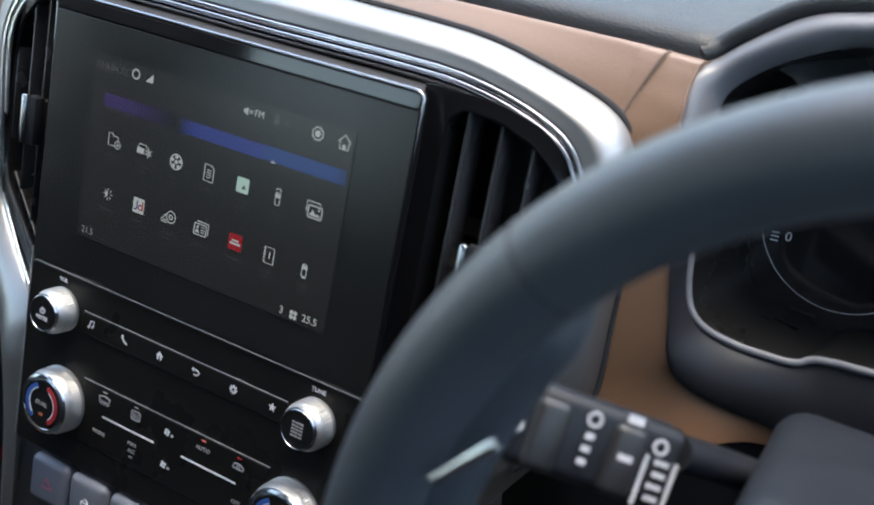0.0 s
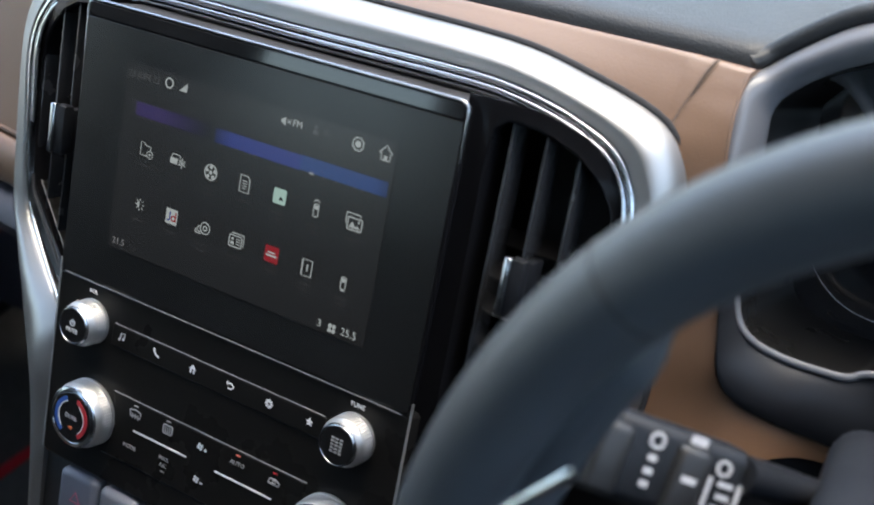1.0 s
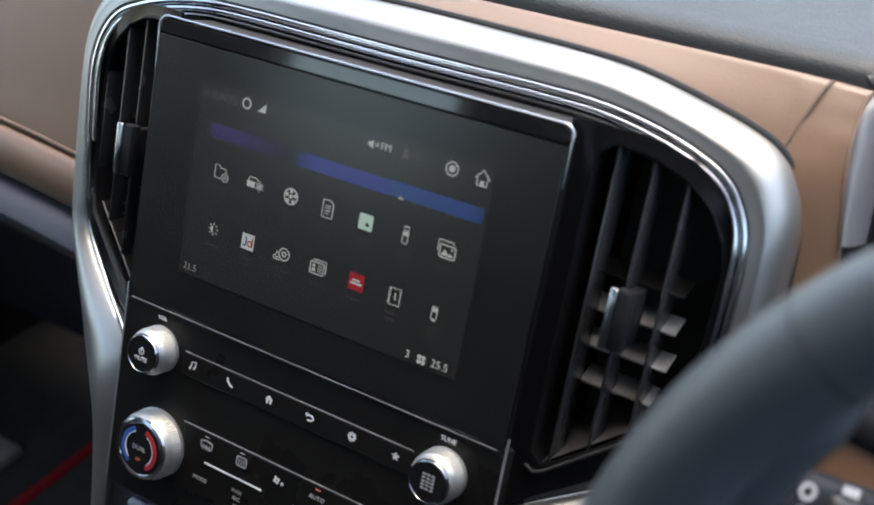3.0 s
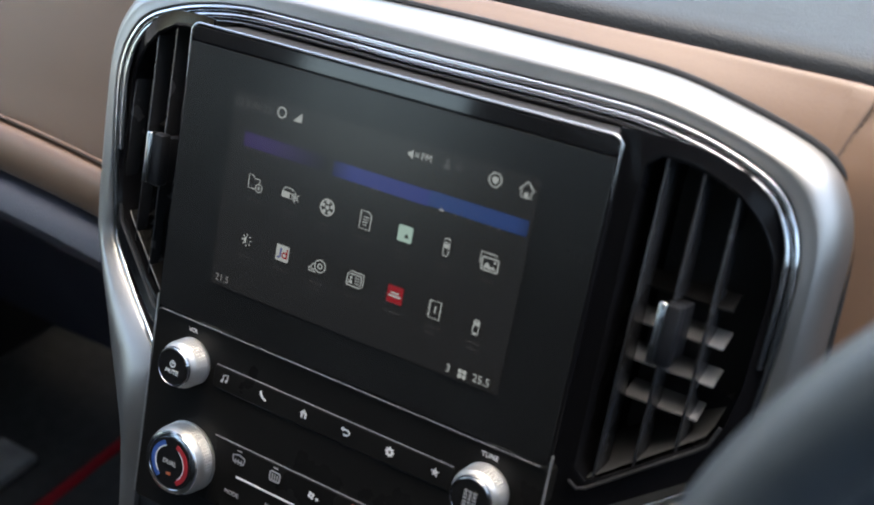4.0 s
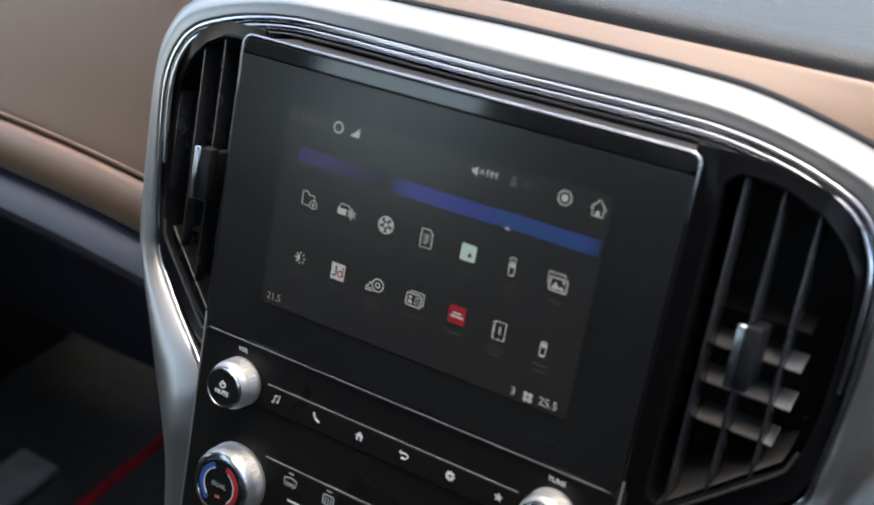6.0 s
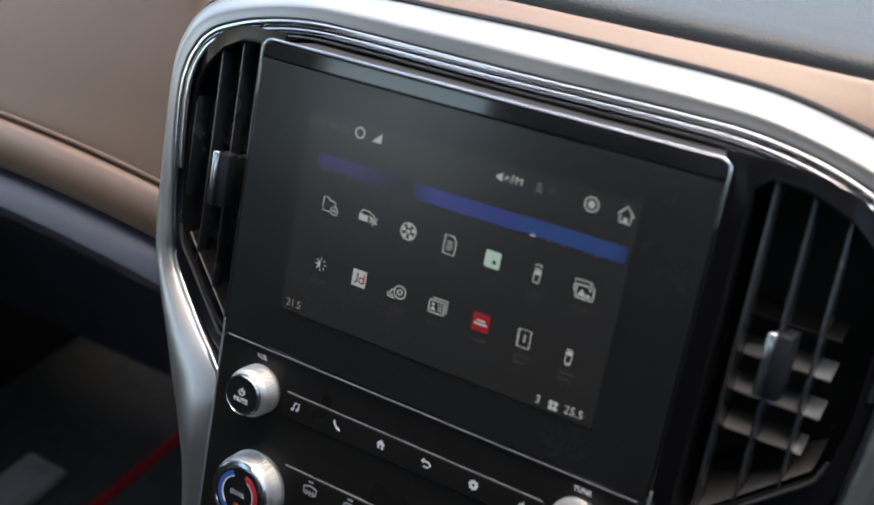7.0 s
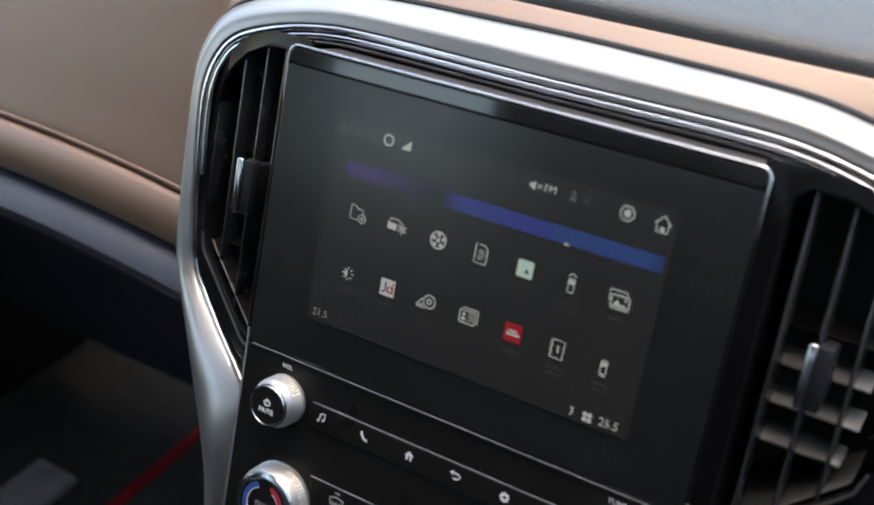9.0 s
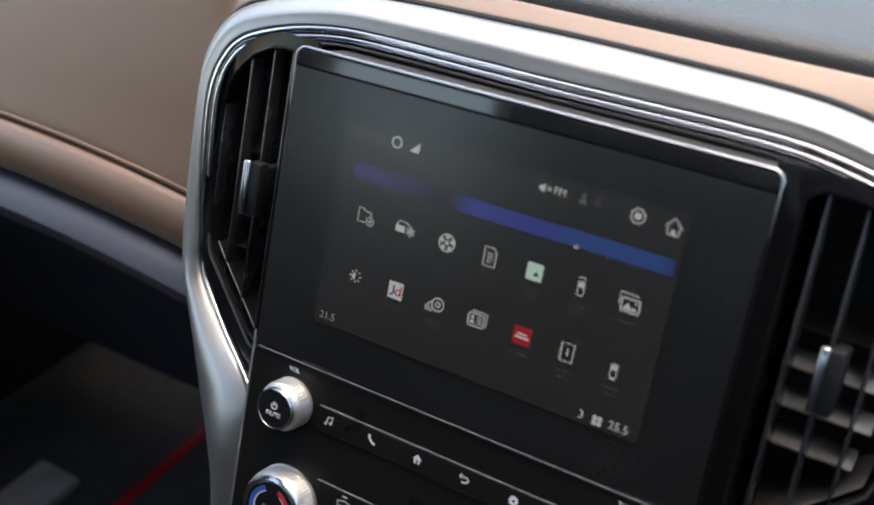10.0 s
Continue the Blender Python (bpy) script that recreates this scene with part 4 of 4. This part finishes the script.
bm = line([(x - 0.0030, z - 0.0046), (x + 0.0034, z - 0.0046), (x + 0.0034, z + 0.0044), (x - 0.0030, z + 0.0044)], 0.00064, TOP, loop=True)
for k in range(5):
    line([(x - 0.0040, z - 0.0034 + 0.0017 * k), (x - 0.0024, z - 0.0034 + 0.0017 * k)], 0.00040, TOP, bm)
line([(x + 0.0004, z - 0.0018), (x + 0.0004, z + 0.0020)], 0.00080, TOP, bm)
shown("manual_icon", bm)
shown("camera_icon", remote(COL[6], z, False))
chance = random.Random(4)
for k in range(7):
    for zz, two in ((ROW_A - 0.0088, k in (1, 2, 4, 5)), (ROW_B - 0.0088, k in (2, 5, 6))):
        for n, half in enumerate((0.0046 if k in (0, 3, 4) else 0.0036, 0.0030)[:1 + two]):
            bm, x = bmesh.new(), COL[k] - half
            while x < COL[k] + half:
                w = chance.uniform(0.0004, 0.0009)
                line([(x, zz - 0.0030 * n), (x + w, zz - 0.0030 * n)], chance.choice((0.0009, 0.0012, 0.0014)), TOP, bm)
                x += w + chance.choice((0.00025, 0.00025, 0.0003, 0.0009))
            shown("caption", bm, G_GREY, "dim unreadable caption")
shown("temperature", text("21.5", -0.0784, -0.0478, 0.0054, TOP, thin=0.00003), G_DIM, "dim figures")
bm = line(disc(-0.0672, -0.0478, 0.0018, 8, 250, 400), 0.0007, TOP)
shown("seat_mark", bm, G_GREY)
shown("fan_speed", text("3", 0.0610, -0.0482, 0.0056, TOP, thin=0.00003))
bm = bmesh.new()
for dx, dz in ((-1, -1), (1, -1), (-1, 1), (1, 1)):
    patch(disc(0.0687 + 0.0012 * dx, -0.0484 + 0.0012 * dz, 0.0012, 8), bm)
shown("fan_icon", bm)
shown("temperature", text("25.5", 0.0790, -0.0480, 0.0056, TOP, thin=0.00003), None, "lit figures")

# ---- keys, lines and prints of the control panel ----
PY = -0.0006


def printed(name, bm, material=None, label="", parent=None):
    if parent and parent.name.startswith("key_strip"):
        shrunk(bm, 0.86)
    return part(name, bm, material or PRINT, parent or panel, label, smooth=0)


for z, x0, x1, w, m in ((-0.0950, -0.0745, 0.0735, 0.0004, INLAY), (-0.1082, -0.0720, 0.0715, 0.0005, DARK_CHROME), (-0.1345, -0.0690, 0.0690, 0.0005, INLAY), (-0.1745, -0.0740, 0.0700, 0.0007, DARK_CHROME)):
    printed("key_line", line([(x0, z), (x1, z)], w, PY), m, "thin inlaid line")
strip_keys = part("key_strip", prism(rrect(-0.0755, 0.0745, -0.1079, -0.0954, 0.001, 2), -0.0011, 0.0, 0.0005), PANEL, panel, "black key strip", smooth=15)
part("key_field", prism([(-0.0690, -0.1350), (0.0690, -0.1350), (0.0660, -0.1540), (0.0700, -0.1740), (-0.0700, -0.1740), (-0.0660, -0.1540)], -0.0009, 0.0, 0.0005), PANEL, panel, "black climate key field", smooth=15)
KY = -0.0014
x, z = -0.0676, -0.1012
bm = line([(x - 0.0016, z - 0.0020), (x - 0.0010, z + 0.0022), (x + 0.0022, z + 0.0028), (x + 0.0018, z - 0.0012)], 0.0007, KY)
patch(disc(x - 0.0022, z - 0.0020, 0.0010, 8), bm, KY)
patch(disc(x + 0.0012, z - 0.0013, 0.0010, 8), bm, KY)
printed("music_print", bm, parent=strip_keys)
x = -0.0413
bm = line([(x - 0.0022, z + 0.0026), (x - 0.0022, z + 0.0008), (x - 0.0002, z - 0.0016), (x + 0.0022, z - 0.0024)], 0.0012, KY)
printed("phone_print", bm, parent=strip_keys)
x = -0.0148
bm = patch([(x - 0.0030, z), (x + 0.0030, z), (x, z + 0.0030)], y=KY)
patch([(x - 0.0020, z - 0.0026), (x - 0.0006, z - 0.0026), (x - 0.0006, z + 0.0001), (x - 0.0020, z + 0.0001)], bm, KY)
patch([(x + 0.0006, z - 0.0026), (x + 0.0020, z - 0.0026), (x + 0.0020, z + 0.0001), (x + 0.0006, z + 0.0001)], bm, KY)
printed("home_print", bm, parent=strip_keys)
x = 0.0118
bm = line([(x - 0.0024, z + 0.0015), (x + 0.0012, z + 0.0015), (x + 0.0028, z), (x + 0.0012, z - 0.0018), (x - 0.0016, z - 0.0018)], 0.0009, KY)
patch([(x - 0.0036, z + 0.0015), (x - 0.0018, z + 0.0032), (x - 0.0018, z - 0.0002)], bm, KY)
printed("back_print", bm, parent=strip_keys)
x = 0.0383
bm = line(disc(x, z, 0.0017, 16), 0.0013, KY, loop=True)
for k in range(8):
    c, s = math.cos(radians(45 * k)), math.sin(radians(45 * k))
    line([(x + 0.0022 * c, z + 0.0022 * s), (x + 0.0030 * c, z + 0.0030 * s)], 0.0011, KY, bm)
printed("gear_print", bm, parent=strip_keys)
x = 0.0648
bm = bmesh.new()
star = [((0.0030 if k % 2 == 0 else 0.0014) * math.cos(radians(90 + 36 * k)) + x, (0.0030 if k % 2 == 0 else 0.0014) * math.sin(radians(90 + 36 * k)) + z) for k in range(10)]
for k in range(10):
    patch([(x, z), star[k], star[(k + 1) % 10]], bm, KY)
printed("star_print", bm, parent=strip_keys)
printed("word", text("VOL", -0.0934, -0.0824, 0.0033, PY))
printed("word", text("TUNE", 0.0908, -0.0822, 0.0035, PY))
printed("white_line", line([(-0.0510, -0.1523), (-0.0110, -0.1523)], 0.0010, KY), PRINT, "white divider line")
printed("white_line", line([(0.0098, -0.1523), (0.0490, -0.1523)], 0.0010, KY), PRINT, "white divider line")
FADED = mat("grey_print", (0.34, 0.34, 0.35), 0.5, vary=0.1)
z = -0.1420
bm = line([(-0.0545, z - 0.002), (-0.0550, z + 0.0016), (-0.0510, z + 0.0026), (-0.0470, z + 0.0016), (-0.0475, z - 0.002), (-0.0510, z - 0.0012)], 0.0008, KY, loop=True)
for dx in (-0.002, 0, 0.002):
    line([(-0.0510 + dx, z - 0.003), (-0.0510 + dx, z)], 0.0006, KY, bm)
line([(-0.0525, z + 0.0048), (-0.0495, z + 0.0048)], 0.0007, KY, bm)
printed("defrost_print", bm, FADED)
bm = line(rrect(-0.0296, -0.0232, z - 0.0026, z + 0.0026, 0.0009, 2), 0.0008, KY, loop=True)
for dx in (-0.0016, 0, 0.0016):
    line([(-0.0264 + dx, z - 0.0018), (-0.0264 + dx, z + 0.0014)], 0.0006, KY, bm)
line([(-0.0279, z + 0.0050), (-0.0249, z + 0.0050)], 0.0007, KY, bm)
printed("defrost_print", bm, FADED)


def fan(x, z, plus):
    bm = bmesh.new()
    for k in range(4):
        patch(disc(x + 0.0013 * math.cos(radians(90 * k + 30)), z + 0.0013 * math.sin(radians(90 * k + 30)), 0.0010, 8), bm, KY)
    line([(x + 0.0028, z - 0.001), (x + 0.0046, z - 0.001)], 0.0008, KY, bm)
    if plus:
        line([(x + 0.0037, z - 0.0019), (x + 0.0037, z - 0.0001)], 0.0008, KY, bm)
    return bm


printed("fan_print", fan(-0.0022, -0.1424, True))
printed("fan_print", fan(-0.0020, -0.1622, False))
bm = text("AUTO", 0.0241, -0.1420, 0.0036, KY)
printed("word", bm, FADED)
printed("warning_mark", line([(0.0226, -0.1372), (0.0256, -0.1372)], 0.0009, KY), mat("amber_print", (0.55, 0.13, 0.10), 0.5), "small amber mark")
bm = line([(0.0455, z - 0.001), (0.0465, z + 0.0012), (0.0500, z + 0.0016), (0.0530, z - 0.0002), (0.0525, z - 0.0016), (0.0458, z - 0.0016)], 0.0008, KY, loop=True)
line(disc(0.0492, z - 0.0002, 0.0010, 8), 0.0006, KY, bm, loop=True)
printed("recirculate_print", bm, FADED)
printed("warning_mark", line([(0.0478, -0.1372), (0.0508, -0.1372)], 0.0009, KY), RED, "small red mark")
printed("word", text("MODE", -0.0524, -0.1628, 0.0034, KY), FADED)
bm = text("MAX", -0.0264, -0.1598, 0.0032, KY)
text("A/C", -0.0264, -0.1640, 0.0034, KY, bm)
line([(-0.0278, -0.1678), (-0.0250, -0.1678)], 0.0007, KY, bm)
printed("word", bm, FADED)
printed("word", text("OFF", 0.0509, -0.1628, 0.0034, KY), FADED)
# knob caps
cy = -0.0145 - 0.0011
bm = text("MUTE", -0.0922, -0.1024, 0.0034, cy)
line(disc(-0.0922, -0.0980, 0.0016, 14, 120, 420), 0.0006, cy, bm)
line([(-0.0922, -0.0980), (-0.0922, -0.0958)], 0.0006, cy, bm)
printed("word", bm, parent=vol)
for k in range(3):
    bm = bmesh.new()
    for j in range(5):
        line([(0.0891 + 0.0025 * k - 0.0009, -0.0955 - 0.0018 * j), (0.0891 + 0.0025 * k + 0.0009, -0.0955 - 0.0018 * j)], 0.0009, cy, bm)
    printed("tune_mark", bm, FADED, "row of short bars", tune)
cy = -0.0140 - 0.0011
for k, s in zip(hot, (-1, 1)):
    x, z = s * 0.0860, -0.1540
    printed("cold_arc", line(disc(x, z, 0.0116, 20, 112, 235), 0.0026, cy), BLUE, "blue arc", k)
    printed("hot_arc", line(disc(x, z, 0.0116, 20, -58, 72), 0.0026, cy), RED, "red arc", k)
    bm = line(disc(x, z, 0.0100, 20, 112, 225), 0.0006, cy)
    line(disc(x, z, 0.0100, 20, -50, 60), 0.0006, cy, bm)
    printed("arc_edge", bm, PRINT, "fine pale arc edge", k)
    printed("word", text("DUAL" if s < 0 else "OFF", x, z + 0.0004, 0.0036, cy), FADED, "", k)
    printed("lamp_mark", line([(x - 0.0014, z - 0.0062), (x + 0.0014, z - 0.0062)], 0.0015, cy), mat("amber_mark", (0.5, 0.12, 0.05), 0.5), "small amber mark", k)

# ---- row of push keys under the panel ----
for k in range(6):
    x0 = -0.1020 + 0.0325 * k
    key = thing("push_key", (x0 + 0.0155, 0.02, -0.225), "slate grey push key below the control panel", "button", "keys under the panel")
    part("key_cap", box(x0, x0 + 0.0295, -0.004, 0.03, -0.2235, -0.1945, 0.0045, 4), KEY, key)
    c = x0 + 0.0155
    if k == 0:
        bm = line([(c - 0.004, -0.2125), (c + 0.004, -0.2125), (c, -0.2060)], 0.0010, -0.0044, loop=True)
        part("hazard_mark", bm, mat("pink_print", (0.45, 0.10, 0.16), 0.5), key, "faint red triangle", smooth=0)
    else:
        bm = line(rrect(c - 0.003, c + 0.003, -0.2125, -0.2085, 0.0008, 2), 0.0012, -0.0044, loop=True)
        line(disc(c, -0.2080, 0.0018, 8, 0, 180), 0.0009, -0.0044, bm)
        part("lock_mark", bm, PRINT, key, "white printed mark", smooth=0)
single("key_tray", box(-0.136, 0.136, 0.006, 0.05, -0.26, -0.185, 0.004, 2), PLASTIC, (0, 0.03, -0.26), "black plastic tray holding the push keys", "panel")

# ---- prints on the stalk ----
def on_stalk(bm):
    bm.transform(LOC @ Matrix.Rotation(radians(180), 4, "Z"))
    return bm


STALK_PRINT = mat("worn_white_print", (0.50, 0.50, 0.52), 0.5, vary=0.15)
# the stalk's face: x runs from its tip to the column
SY = -0.0104
for x, w in ((-0.018, 0.0125), (0.0105, 0.0125)):
    part("switch_ring", on_stalk(box(x - w / 2, x + w / 2, SY - 0.0022, 0.0, -0.0135, 0.0115, 0.003, 3)), PLASTIC, stalk, "ribbed rotary switch")
marks = (("lamp_mark", disc(-0.0035, 0.0095, 0.0024, 14), 0.0014), ("lamp_mark", disc(0.0220, 0.0078, 0.0024, 14), 0.0014), ("lamp_mark", disc(-0.0290, -0.0005, 0.0022, 14), 0.0010), ("lamp_mark", disc(-0.0275, 0.0095, 0.0020, 14), 0.0008))
for nm, pts, w in marks:
    part(nm, on_stalk(line(pts, w * 0.8, SY, loop=True)), STALK_PRINT, stalk, "white lamp mark", smooth=0)
for j in range(3):
    part("position_mark", on_stalk(line([(-0.0050, 0.0035 - 0.0045 * j), (-0.0018, 0.0035 - 0.0045 * j)], 0.0022, SY)), STALK_PRINT, stalk, "white mark", smooth=0)
part("position_mark", on_stalk(line([(0.0075, 0.0138), (0.0135, 0.0138)], 0.0030, SY)), STALK_PRINT, stalk, "white mark", smooth=0)
part("pointer_mark", on_stalk(line([(0.0075, 0.0005), (0.0130, 0.0005)], 0.0022, SY - 0.0023)), STALK_PRINT, stalk, "white pointer", smooth=0)
for x in (0.0185, 0.0295):
    part("wiper_mark", on_stalk(line([(x, 0.0040), (x, -0.0140)], 0.0015, SY)), STALK_PRINT, stalk, "white bar", smooth=0)
for j in range(4):
    part("wiper_mark", on_stalk(line([(0.0215 + 0.0006 * (j % 2), 0.0025 - 0.0042 * j), (0.0270, 0.0025 - 0.0042 * j)], 0.0018, SY)), STALK_PRINT, stalk, "white unreadable bar", smooth=0)

# ---- floor mat in the passenger footwell ----
mat_ob = new("floor_mat")
mat_ob.matrix_world = Matrix.Translation((-0.30, 0.2, 0.0))
BASE[mat_ob] = Vector((-0.30, 0.2, 0.0))
tagged(mat_ob, "black carpet floor mat edged with red piping on the cabin floor", "floor mat")
part("carpet", box(-0.513, -0.12, -0.35, 0.55, 0.0, 0.014, 0.004), CARPET, mat_ob, "black carpet")
part("piping", tube([(-0.517, -0.35 + 0.05 * k, 0.012 + 0.001 * math.sin(k)) for k in range(19)], 0.0075, 10), PIPING, mat_ob, "red piping")
# pale strip laid on the floor as the patch of window light on the carpet
sill = box(-0.640, -0.582, -0.12, 0.18, 0.0, 0.012, 0.005)
ob = new("lit_carpet_strip", flat("lit_carpet_strip", sill, LIT_CARPET))
tagged(ob, "pale grey strip standing in for window light on the carpet", "plate")
